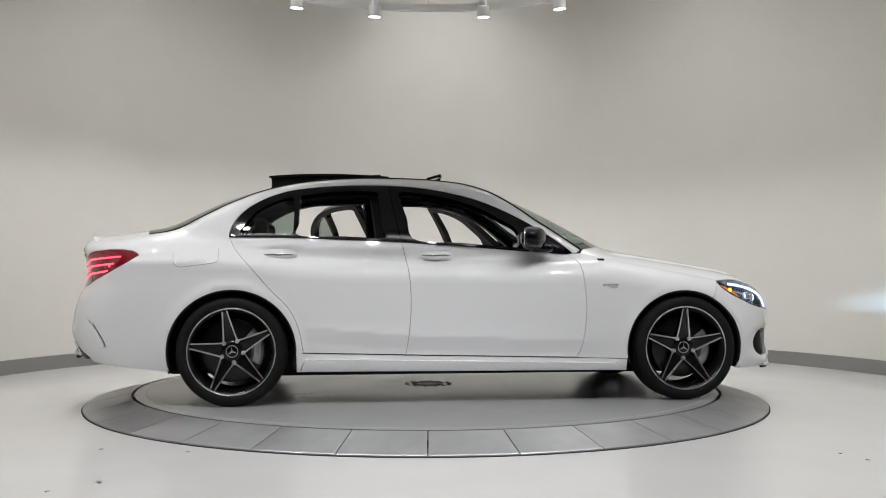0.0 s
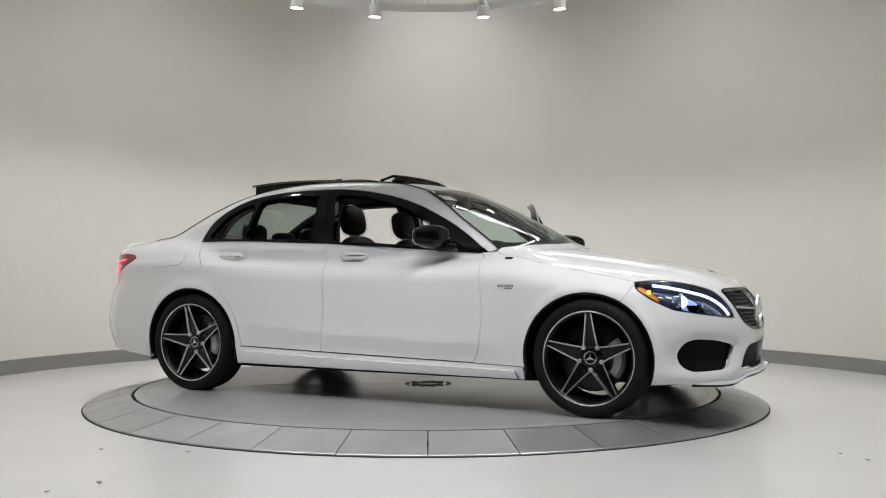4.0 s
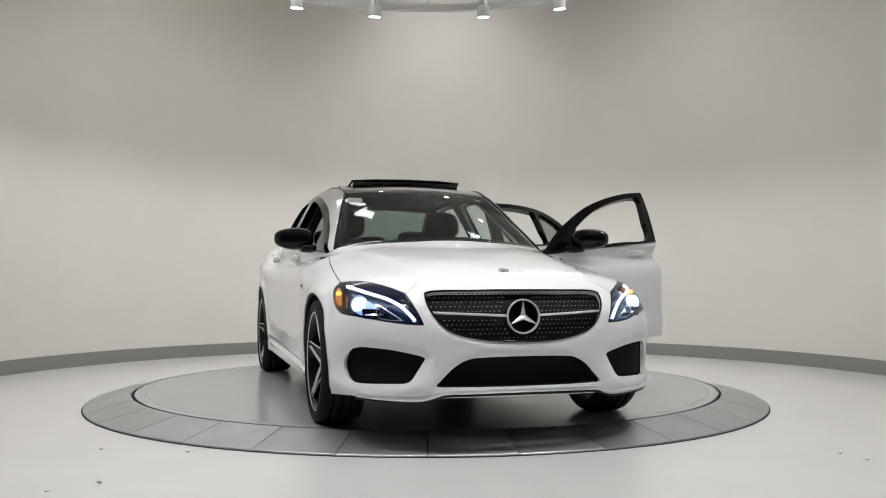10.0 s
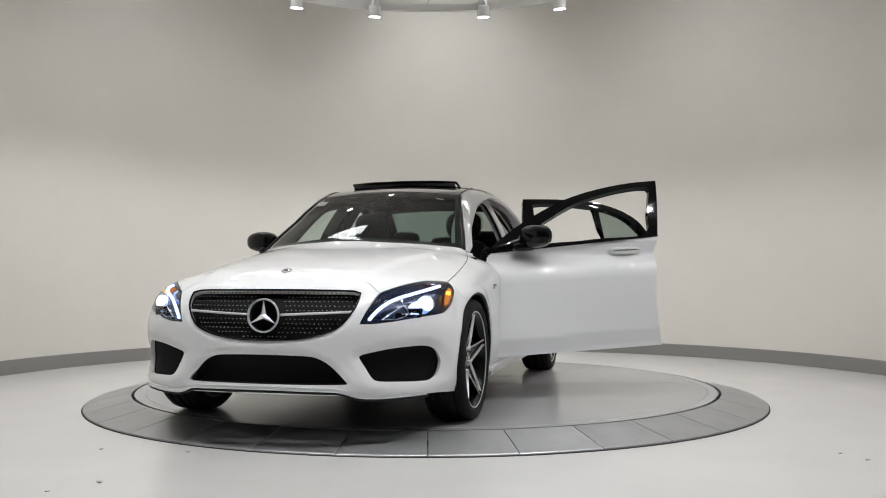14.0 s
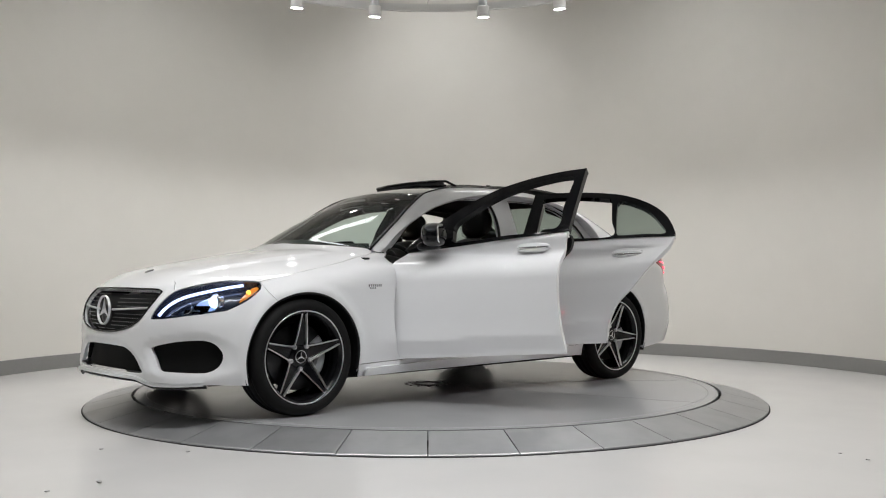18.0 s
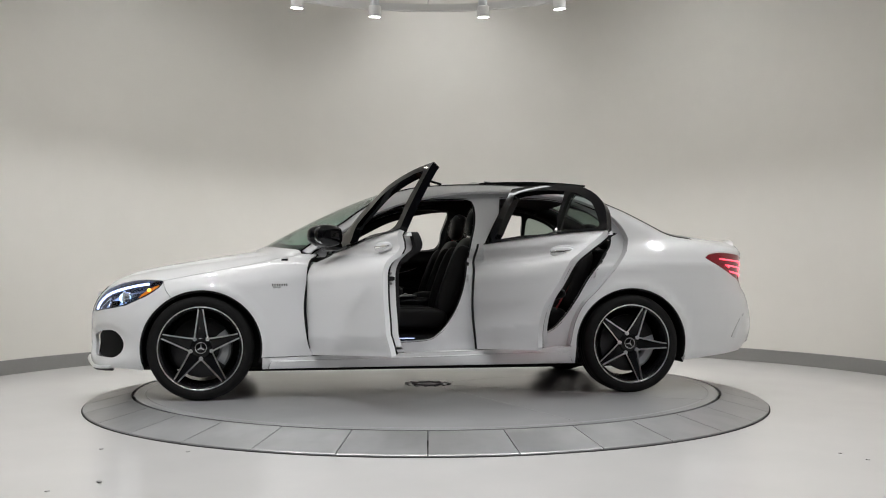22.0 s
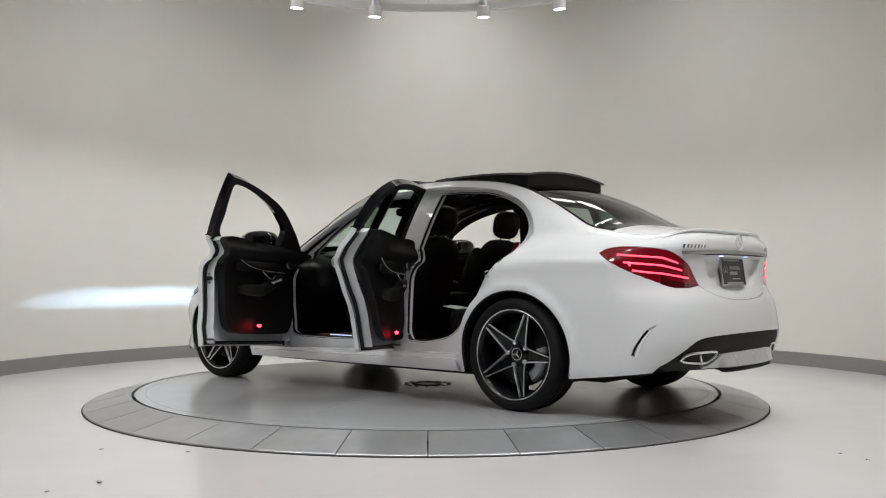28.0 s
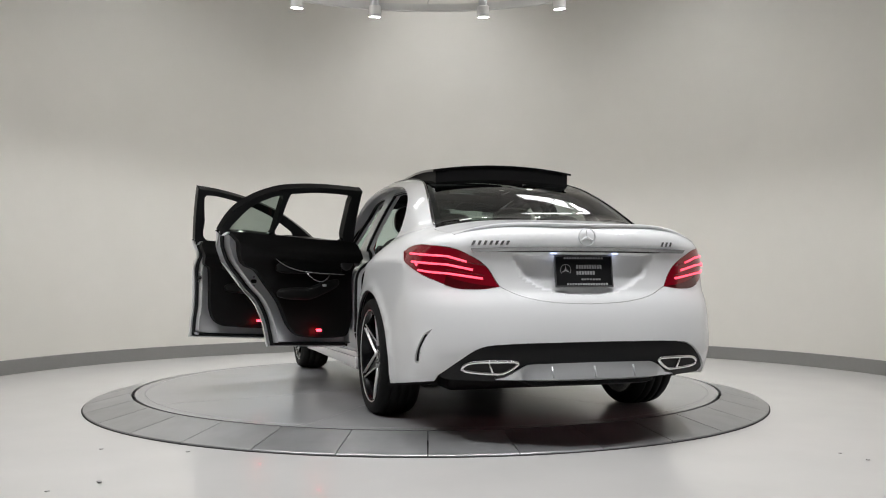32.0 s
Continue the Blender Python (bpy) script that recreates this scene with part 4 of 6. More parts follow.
first_wheel = build_wheel()
first_wheel.parent = car
first_wheel.matrix_basis = pose(1.42, 0.788, 0.33)
for x, y, rz, spin in ((-1.42, 0.785, 0, -22), (1.42, -0.788, 180, 0), (-1.42, -0.785, 180, 10)):
    w = copy_thing(first_wheel, pose(x, y, 0.33, 0, 0, rz) @ Matrix.Rotation(radians(spin), 4, "Y"))
    w.parent = car

# dark underbody
bm = bmesh.new()
box(bm, -1.85, 1.85, -0.56, 0.56, 0.165, 0.30, bevel=0.03)
box(bm, -1.55, 1.45, -0.47, 0.47, 0.138, 0.20, bevel=0.02)
box(bm, -1.0, 1.0, -0.66, 0.66, 0.160, 0.28, bevel=0.02)
box(bm, -1.0, 1.0, -0.79, 0.79, 0.212, 0.28, bevel=0.02)
part("underbody", bm, M_PLASTIC, car)
for sx in (1.412, -1.42):
    for sy in (1, -1):
        bm = bmesh.new()
        n = 24
        rows = []
        for k in range(n + 1):
            a = radians(-20 + 220 * k / n)
            rows.append([bm.verts.new((sx + 0.392 * math.cos(a), sy * y, 0.33 + 0.385 * math.sin(a))) for y in (0.60, 0.875)])
        for k in range(n):
            bm.faces.new((rows[k][0], rows[k][1], rows[k + 1][1], rows[k + 1][0]))
        c = bm.verts.new((sx, sy * 0.60, 0.33))
        for k in range(n):
            bm.faces.new((rows[k][0], rows[k + 1][0], c))
        part("wheel_liner", bm, M_PLASTIC, car, smooth=False)

# ---- doors ----
SPLIT = [(-0.389, 1.0), (-0.43, 1.2), (-0.462, 1.3715)]
DLO_F = [(-0.462, 1.3715), (-0.275, 1.36), (-0.057, 1.326), (0.163, 1.266), (0.385, 1.166), (0.571, 1.057), (0.73, 0.94)]
DLO_R = [(-1.456, 1.045), (-1.425, 1.119), (-1.374, 1.19), (-1.287, 1.254), (-1.165, 1.308), (-1.025, 1.342), (-0.778, 1.366), (-0.462, 1.3715)]
WIN_F = [(-0.30, 1.018), (0.0, 0.998), (0.36, 0.972), (0.372, 1.0), (0.365, 1.085), (0.27, 1.15), (0.10, 1.235), (-0.10, 1.292), (-0.28, 1.322), (-0.385, 1.325), (-0.395, 1.31), (-0.35, 1.16)]
WIN_R = [(-1.03, 1.044), (-0.75, 1.036), (-0.50, 1.028), (-0.505, 1.07), (-0.532, 1.28), (-0.55, 1.325), (-0.78, 1.325), (-0.98, 1.303), (-1.015, 1.285), (-1.026, 1.15)]
WIN_Q = [(-1.385, 1.052), (-1.25, 1.05), (-1.075, 1.046), (-1.062, 1.06), (-1.06, 1.265), (-1.075, 1.285), (-1.16, 1.262), (-1.27, 1.205), (-1.35, 1.12)]
CARD_F = [(0.66, 0.90), (0.70, 0.75), (0.70, 0.55), (0.64, 0.40), (0.50, 0.365), (0.0, 0.375), (-0.18, 0.40), (-0.25, 0.50), (-0.26, 0.70), (-0.275, 0.80), (-0.325, 0.835), (-0.35, 0.985), (0.10, 0.958), (0.50, 0.932)]
CARD_R = [(-0.43, 0.99), (-0.41, 0.80), (-0.40, 0.55), (-0.43, 0.41), (-0.52, 0.375), (-0.80, 0.385), (-0.90, 0.45), (-0.98, 0.60), (-1.08, 0.72), (-1.15, 0.80), (-1.24, 0.84), (-1.35, 0.97), (-1.38, 1.018), (-0.80, 1.01)]
HINGES = {"front": (0.714, 0.849, -67.0, 0.045), "rear": (-0.388, 0.845, -63.0, 0.028)}


def hinge(x, y, degrees, tilt):
    """Turning about a hinge line that leans inwards at the top, so that the door rises a little as it opens."""
    return Matrix.Translation((x, y, 0.6)) @ Matrix.Rotation(radians(degrees), 4, Vector((0, -tilt, 1))) @ Matrix.Translation((-x, -y, -0.6))


def flip_y(bm, side):
    if side < 0:
        for v in bm.verts:
            v.co.y *= -1
        bmesh.ops.reverse_faces(bm, faces=bm.faces)


def soft_box(bm, cx, cy, cz, sx, sy, sz, power=4.0, n=14, bend=None):
    """A pillow-like block: a superellipsoid of the given half sizes, optionally bent by a function of the point."""
    cube = bmesh.new()
    bmesh.ops.create_cube(cube, size=2.0)
    bmesh.ops.subdivide_edges(cube, edges=cube.edges[:], cuts=n, use_grid_fill=True)
    table_of = {}
    for v in cube.verts:
        p = np.array(v.co)
        d = p / max(np.linalg.norm(p), 1e-9)
        r = 1.0 / (np.abs(d)**power).sum()**(1.0 / power)
        q = Vector((d[0] * r * sx, d[1] * r * sy, d[2] * r * sz))
        if bend:
            q = Vector(bend(q))
        table_of[v] = bm.verts.new((cx + q.x, cy + q.y, cz + q.z))
    for f in cube.faces:
        bm.faces.new([table_of[v] for v in f.verts])
    cube.free()


def side_points(kind, pts, off, side, soft=True):
    q = smooth_line(pts, 0.012) if soft else straight(pts, 0.012)
    p = lift(kind, q[:, 0], q[:, 1])
    p = p + normals(p) * off
    p[:, 1] *= side
    return [tuple(v) for v in p]


def bar_on_body(name, kind, pts, r, mat, parent, side=1, off=0.0, flat=1.0, label="", soft=True):
    bm = bmesh.new()
    tube(bm, side_points(kind, pts, off, side, soft), r, 8, flat=flat)
    return part(name, bm, mat, parent, label)


def door_handle(parent, x, z, side):
    p = lift("s", [x - 0.02], [z])[0]
    bm = bmesh.new()
    soft_box(bm, x, p[1] - 0.002, z, 0.112, 0.006, 0.040, 2.2, 8)
    flip_y(bm, side)
    part("handle_cup", bm, M_PAINT, parent)
    bm = bmesh.new()
    soft_box(bm, x, p[1] + 0.017, z + 0.002, 0.104, 0.016, 0.027, 2.4, 8, bend=lambda q: (q.x, q.y - 0.022 * (q.x / 0.108)**4, q.z))
    flip_y(bm, side)
    part("door_handle", bm, M_PAINT, parent)
    bm = bmesh.new()
    soft_box(bm, x, p[1] + 0.0325, z + 0.001, 0.092, 0.003, 0.007, 2.6, 6, bend=lambda q: (q.x, q.y - 0.016 * (q.x / 0.092)**4, q.z))
    flip_y(bm, side)
    part("handle_trim", bm, M_CHROME, parent, "thin chrome strip")


def wing_mirror(parent, side):
    def shell(q):
        # flat towards the back, rounded in front, lower at the tip
        return (q.x * (1.0 - 0.30 * max(q.y, 0) / 0.105) - 0.22 * (q.y + 0.1), q.y, q.z * (1 - 0.16 * max(q.y, 0) / 0.105) + 0.02 * q.y)
    bm = bmesh.new()
    soft_box(bm, 0.455, 0.880, 1.026, 0.082, 0.122, 0.072, 2.9, 10, bend=shell)
    flip_y(bm, side)
    part("mirror_housing", bm, M_GLOSS, parent, "gloss black wing mirror")
    bm = bmesh.new()
    soft_box(bm, 0.371, 0.874, 1.026, 0.006, 0.104, 0.058, 3.6, 6, bend=lambda q: (q.x - 0.22 * (q.y + 0.1) + 0.022 + 0.012, q.y, q.z * (1 - 0.12 * max(q.y, 0) / 0.09)))
    flip_y(bm, side)
    part("mirror_pane", bm, M_MIRROR, parent)
    bm = bmesh.new()
    soft_box(bm, 0.50, 0.800, 0.962, 0.075, 0.055, 0.028, 3, 6)
    flip_y(bm, side)
    part("mirror_foot", bm, M_GLOSS, parent)


def build_door(which, side):
    front = which == "front"
    loop = (outline(("s", DOOR_FRONT), ("s", BELT_F[::-1]), ("s", DOOR_MID[::-1]), ("s", [(-0.364, 0.302), (0.71, 0.277)])) if front else
            outline(("s", DOOR_MID), ("s", BELT_R[::-1]), ("s", DOOR_REAR[::-1]), ("s", [(-0.991, 0.319), (-0.364, 0.302)])))
    d = panel(which + "_door", "X", loop, M_PAINT, car, mirror=side, lip=0.030, res=0.02,
              label=("white front door" if front else "white rear door") + (", standing open" if side > 0 else ", closed"))
    # black window surround
    if front:
        fr = outline(("s", DLO_F), ("s", [(0.73, 0.94), (0.69, 0.93)]), ("s", BELT_F[::-1]), ("s", SPLIT))
        holes = [soft_loop("s", WIN_F)]
    else:
        fr = outline(("s", DLO_R), ("s", SPLIT[::-1]), ("s", BELT_R[::-1]), ("s", [(-1.435, 1.03), (-1.456, 1.045)]))
        holes = [soft_loop("s", WIN_R), soft_loop("s", WIN_Q)]
    panel("window_frame", "X", fr, M_GLOSS, d, holes=holes, mirror=side, lip=0.045, res=0.05, label="gloss black window frame")
    panel("frame_lining", "X", fr, M_PLASTIC, d, holes=holes, mirror=side, lip=0, off=-0.046, res=0.05)
    if not front:
        panel("quarter_glass", "X", soft_loop("s", WIN_Q), M_GLASS_DARK, d, mirror=side, lip=0, gap=-0.004, off=-0.014, res=0.06)
    # belt weather strip
    bar_on_body("belt_strip", "s", BELT_F if front else BELT_R, 0.008, M_GLOSS, d, side, 0.002, 0.5)
    panel("inner_panel", "X", loop, M_PAINT_IN, d, mirror=side, lip=0, shift=0.030, gap=0.004, res=0.06)
    panel("shut_flange", "X", loop, M_PAINT_IN, d, mirror=side, lip=0.062, shift=0.034, gap=0.034, res=0.06)
    card = soft_loop("s", CARD_F if front else CARD_R)
    sp = from_dom("X", inset_loop(clean_loop(to_dom("X", loop)), 0.020))
    sp[:, 1] -= 0.038
    sp[:, 1] *= side
    bm = bmesh.new()
    tube(bm, [tuple(v) for v in sp], 0.012, 8, closed=True)
    part("door_seal", bm, M_PLASTIC, d)
    panel("door_card", "X", card, M_LEATHER, d, mirror=side, lip=0, shift=0.140, gap=0.0, res=0.05)
    panel("card_edge", "X", card, M_PLASTIC, d, mirror=side, lip=0.046, shift=0.097, gap=0.0, res=0.08)
    x0 = 0.12 if front else -0.80
    y = 0.705

    def blob(name, mat, *a, label="", **k):
        bm = bmesh.new()
        soft_box(bm, *a, **k)
        flip_y(bm, side)
        return part(name, bm, mat, d, label)
    blob("armrest", M_LEATHER, x0, y - 0.015, 0.66, 0.30 if front else 0.24, 0.030, 0.040, power=3, bend=lambda q: (q.x, q.y, q.z + 0.10 * max(q.x, 0) / 0.3))
    blob("card_inlay", M_INLAY, x0 + 0.02, y + 0.004, 0.835, 0.33 if front else 0.26, 0.016, 0.045, power=3, bend=lambda q: (q.x, q.y, q.z - 0.22 * q.x**2))
    bm = bmesh.new()
    w_in = 0.33 if front else 0.27
    tube(bm, [(x0 + 0.02 - w_in + 2 * w_in * u, y - 0.012, 0.800 + 0.075 * (1 - u)**5 - 0.010 * u) for u in np.linspace(0, 1, 17)], 0.0028, 6)
    flip_y(bm, side)
    part("inlay_edge", bm, M_SILVER, d, "thin silver line")
    bm = bmesh.new()
    tube(bm, [(x0 - 0.03, y - 0.040, 0.785), (x0 + 0.02, y - 0.048, 0.750), (x0 + 0.07, y - 0.050, 0.735), (x0 + 0.12, y - 0.048, 0.755), (x0 + 0.15, y - 0.040, 0.790)], 0.0045, 6)
    flip_y(bm, side)
    part("pull_handle", bm, M_BADGE, d, "thin chrome edge of the pull handle")
    sx = x0 + (0.40 if front else 0.30)
    bm = bmesh.new()
    lathe(bm, [(0.001, -0.012), (0.040, -0.014), (0.046, -0.010), (0.048, 0.0)], 28, "Y")
    bmesh.ops.translate(bm, verts=bm.verts, vec=(sx, y - 0.016, 0.865))
    flip_y(bm, side)
    part("speaker", bm, M_SPEAKER, d, "round metal speaker cover")
    bm = bmesh.new()
    lathe(bm, [(0.001, -0.014), (0.02, -0.015), (0.024, -0.012), (0.025, 0.0)], 20, "Y")
    bmesh.ops.translate(bm, verts=bm.verts, vec=(sx + 0.085, y - 0.016, 0.872))
    flip_y(bm, side)
    part("small_speaker", bm, M_SPEAKER, d)
    for k in range(4 if front else 1):
        blob("window_switch", M_SILVER, x0 + 0.10 + 0.035 * k, y - 0.045, 0.715 + 0.008 * k, 0.013, 0.012, 0.008, power=4, n=4)
    if front:
        for k in range(3):
            blob("seat_switch", M_SILVER, 0.15 + 0.05 * k, y - 0.016, 0.885, 0.017, 0.008, 0.010 if k else 0.014, power=3, n=4)
    blob("door_lamp", M_RED_LIGHT, x0 if front else x0 + 0.10, y + 0.004, 0.425, 0.020, 0.008, 0.009, power=4, n=4, label="small red glowing door lamp")
    # latch on the shut face
    lx, lz = (-0.335, 0.73) if front else (-1.145, 0.735)
    ly = lift("s", [lx], [lz])[0][1] - 0.064
    blob("latch", M_PLASTIC, lx + 0.024, ly, lz, 0.010, 0.022, 0.012, power=4, n=4)
    for dz in (-0.028, 0.028):
        blob("latch_bolt", M_BOLT, lx + 0.024, ly, lz + dz, 0.008, 0.007, 0.007, power=2, n=4)
    door_handle(d, -0.172 if front else -1.144, 0.915, side)
    if front:
        wing_mirror(d, side)
    if side > 0:
        d.matrix_basis = hinge(*HINGES[which])
    return d


for side in (1, -1):
    build_door("front", side)
    build_door("rear", side)
    # painted door frame of the body, seen where the doors stand open
    ap_f = [(0.62, 0.365), (0.387, 0.352), (0.0, 0.358), (-0.116, 0.405), (-0.211, 0.519), (-0.276, 0.669), (-0.318, 0.857), (-0.357, 1.01), (-0.39, 1.126), (-0.402, 1.221), (-0.392, 1.288), (-0.355, 1.32), (-0.176, 1.326), (0.019, 1.308), (0.177, 1.262), (0.335, 1.178), (0.515, 1.036), (0.64, 0.91), (0.672, 0.70), (0.655, 0.45)]
    ap_r = [(-0.50, 0.40), (-0.568, 0.365), (-0.68, 0.366), (-0.867, 0.41), (-0.978, 0.503), (-1.071, 0.633), (-1.163, 0.782), (-1.274, 0.911), (-1.345, 0.99), (-1.365, 1.063), (-1.34, 1.131), (-1.277, 1.203), (-1.165, 1.265), (-1.053, 1.302), (-0.92, 1.325), (-0.62, 1.332), (-0.572, 1.30), (-0.535, 1.0), (-0.51, 0.70)]
    panel("door_frame", "X", outline(("s", [(0.71, 0.262), (0.747, 0.354), (0.78, 0.568), (0.765, 0.746), (0.75, 0.878), (0.74, 0.93)]), ("s", DLO[::-1]), ("s", DOOR_REAR[::-1]), ("s", [(-0.991, 0.30), (0.71, 0.262)])),
          M_PAINT_IN if side > 0 else M_HEADLINER, car, holes=[soft_loop("s", ap_f), soft_loop("s", ap_r)], shift=0.085, lip=0.05, gap=-0.004, mirror=side, res=0.05, label="white painted door frame")
    panel("pillar_lining", "X", outline(("s", [(0.71, 0.262), (0.78, 0.568), (0.765, 0.746), (0.75, 0.878), (0.74, 0.93)]), ("s", DLO[::-1]), ("s", DOOR_REAR[::-1]), ("s", [(-0.991, 0.30), (0.71, 0.262)])),
          M_HEADLINER, car, holes=[soft_loop("s", ap_f), soft_loop("s", ap_r)], shift=0.137, lip=0, gap=0.006, mirror=side, res=0.06)
    ring_pts = np.concatenate([smooth_line(DOOR_FRONT), smooth_line(DLO[::-1]), smooth_line(DOOR_REAR[::-1]), straight([(-0.991, 0.31), (0.71, 0.268)])])
    p = lift("s", ring_pts[:, 0], ring_pts[:, 1])
    nn = normals(p)
    bm = bmesh.new()
    rows = []
    for a, b in zip(p, nn):
        rows.append([bm.verts.new((v[0], v[1] * side, v[2])) for v in (a - b * 0.012, a - np.array([0, 0.088, 0]))])
    for i in range(len(rows)):
        a, b = rows[i], rows[(i + 1) % len(rows)]
        bm.faces.new((a[0], a[1], b[1], b[0]))
    bmesh.ops.recalc_face_normals(bm, faces=bm.faces)
    part("door_channel", bm, M_PAINT_IN if side > 0 else M_HEADLINER, car)
    for ap in (ap_f, ap_r):
        bm = bmesh.new()
        q = smooth_line(ap, 0.02, closed=True)
        p = lift("s", q[:, 0], q[:, 1])
        p[:, 1] = (p[:, 1] - 0.100) * side
        tube(bm, [tuple(v) for v in p], 0.016, 8, closed=True, flat=0.6)
        part("door_seal", bm, M_PLASTIC, car)
    if side > 0:
        bm = bmesh.new()
        box(bm, 0.05, 0.25, 0.775, 0.795, 0.371, 0.376)
        for sx, sz in ((-0.302, 0.775), (-1.18, 0.80)):
            sy = lift("s", [sx], [sz])[0][1] - 0.082
            loop_bar = bmesh.new()
            tube(loop_bar, [(sx - 0.004, sy - 0.004, sz - 0.018), (sx - 0.002, sy + 0.030, sz - 0.014), (sx - 0.002, sy + 0.030, sz + 0.014), (sx - 0.004, sy - 0.004, sz + 0.018)], 0.005, 8)
            part("door_striker", loop_bar, M_SILVER, car, "steel door striker loop")
        # sunken black bars added to darken the gaps at the open doors' hinges
        for line, dx in ((DOOR_FRONT, -0.004), (DOOR_MID, 0.004)):
            q = smooth_line([(a + dx, b) for a, b in line], 0.02)
            p = lift("s", q[:, 0], q[:, 1]) - np.array([0, 0.032, 0])
            gap_bar = bmesh.new()
            tube(gap_bar, [tuple(v) for v in p], 0.012 if dx < 0 else 0.008, 8)
            part("hinge_gap_shade", gap_bar, M_PLASTIC, car)
        part("sill_plate", bm, M_BLUE_SILL, car, "metal sill plate with bluish lit lettering", smooth=False)

# ---- lamps ----
for side in (1, -1):
    lamp_loop = outline(("t", LAMP_TOP), ("s", LAMP_LOW_S), ("f", LAMP_LOW_F), ("f", LAMP_IN))
    hl = panel("headlamp", "F", lamp_loop, M_LAMP_BLACK, car, mirror=side, res=0.02, off=-0.045, gap=0.002, lip=0, holes=[lift("f", [0.650, 0.736, 0.736, 0.650], [0.582, 0.582, 0.620, 0.620])], label="lit headlamp with white light strip and amber corner")
    panel("lamp_rim", "F", lamp_loop, M_LAMP_BLACK, hl, mirror=side, res=0.02, lip=0.046, gap=0.002, off=-0.001,
          holes=[inset3 for inset3 in [from_dom("F", inset_loop(clean_loop(to_dom("F", lamp_loop)), 0.010))]])
    panel("lens", "F", lamp_loop, M_LENS, hl, mirror=side, res=0.02, lip=0, gap=0.003)
    dq = smooth_line([(0.526, 0.574), (0.553, 0.612), (0.588, 0.650), (0.636, 0.682), (0.70, 0.707), (0.755, 0.729), (0.785, 0.745)], 0.012)
    path = lift("f", dq[:, 0], dq[:, 1])
    path = path - normals(path) * 0.012
    path[:, 1] *= side
    bm = bmesh.new()
    tube(bm, [tuple(v) for v in path], 0.0080, 8)
    part("light_strip", bm, M_DRL, hl, "glowing white light strip")
    # self-glowing bowl in place of blue light reflected round the projector
    bowl = [(0.755 + 0.056 * math.cos(a), 0.650 + 0.043 * math.sin(a)) for a in np.linspace(0, 2 * math.pi, 25)[:-1]]
    panel("reflector_bowl", "F", lift("f", [a for a, _ in bowl], [b for _, b in bowl]), M_BLUE_GLOW, hl, mirror=side, off=-0.040, gap=0, lip=0, res=0.02)
    # bright outline of the inner chamber
    for pts in ([(0.585, 0.578), (0.628, 0.612), (0.676, 0.652)], [(0.676, 0.652), (0.700, 0.615), (0.690, 0.592)], [(0.690, 0.592), (0.645, 0.577), (0.585, 0.578)]):
        bar_on_body("reflector_edge", "f", pts, 0.0022, M_CHROME, hl, side, -0.020)
    for yy, zz, rr, mt in ((0.762, 0.646, 0.034, M_BEAM),):
        p = lift("f", [yy], [zz])[0]
        bm = bmesh.new()
        bmesh.ops.create_uvsphere(bm, u_segments=24, v_segments=14, radius=rr)
        bmesh.ops.translate(bm, verts=bm.verts, vec=(p[0] - 0.050, yy - 0.012, zz))
        flip_y(bm, side)
        part("projector", bm, mt, hl)
        bm = bmesh.new()
        lathe(bm, [(rr + 0.002, -0.03), (rr + 0.003, 0.010), (rr + 0.009, 0.016), (rr + 0.012, 0.0)], 28, "X")
        bmesh.ops.translate(bm, verts=bm.verts, vec=(p[0] - 0.056, yy - 0.012, zz))
        flip_y(bm, side)
        part("projector_ring", bm, M_CHROME, hl)
    # low beam: a bright source deep in a dark slot, which cuts the light off above
    p = lift("f", [0.70], [0.606])[0]
    bx, by, bz = p[0] - 0.040, 0.693, 0.610
    bm = bmesh.new()
    bm.faces.new([bm.verts.new(v) for v in ((bx - 0.10, by - 0.025, bz - 0.0130), (bx - 0.10, by + 0.025, bz - 0.0130), (bx - 0.10, by + 0.025, bz - 0.0080), (bx - 0.10, by - 0.025, bz - 0.0080))])
    flip_y(bm, side)
    part("low_beam_source", bm, M_CUTOFF, hl, smooth=False)
    bm = bmesh.new()
    box(bm, bx - 0.104, bx, by - 0.045, by + 0.045, bz - 0.0078, bz + 0.016)
    box(bm, bx - 0.104, bx, by - 0.045, by + 0.045, bz - 0.030, bz - 0.016)
    box(bm, bx - 0.104, bx, by - 0.049, by - 0.045, bz - 0.030, bz + 0.016)
    box(bm, bx - 0.104, bx, by + 0.045, by + 0.049, bz - 0.030, bz + 0.016)
    box(bm, bx - 0.108, bx - 0.104, by - 0.049, by + 0.049, bz - 0.030, bz + 0.016)
    flip_y(bm, side)
    part("beam_shade", bm, M_SHADE, hl, smooth=False)
    am = outline(("s", [(1.690, 0.736), (1.676, 0.724), (1.70, 0.698), (1.76, 0.668), (1.81, 0.648), (1.795, 0.672), (1.755, 0.702), (1.715, 0.729), (1.690, 0.736)]))
    panel("indicator", "F", am, M_AMBER, hl, mirror=side, res=0.02, off=-0.012, lip=0.02, gap=0, label="amber indicator")
    bm = bmesh.new()
    pa = lift("s", [1.745], [0.697])[0]
    bmesh.ops.create_uvsphere(bm, u_segments=14, v_segments=8, radius=0.013)
    bmesh.ops.translate(bm, verts=bm.verts, vec=(pa[0], pa[1] - 0.014, pa[2]))
    flip_y(bm, side)
    part("indicator_bulb", bm, M_AMBER_BULB, hl, "glowing amber bulb")

    tail_loop = outline(("s", TAIL_TOP), ("r", TAIL_IN), ("r", TAIL_LOW), ("s", TAIL_SIDE))
    tl = panel("tail_lamp", "R", tail_loop, M_TAIL_RED, car, mirror=side, res=0.02, lip=0.02, label="lit red tail lamp with light bars")
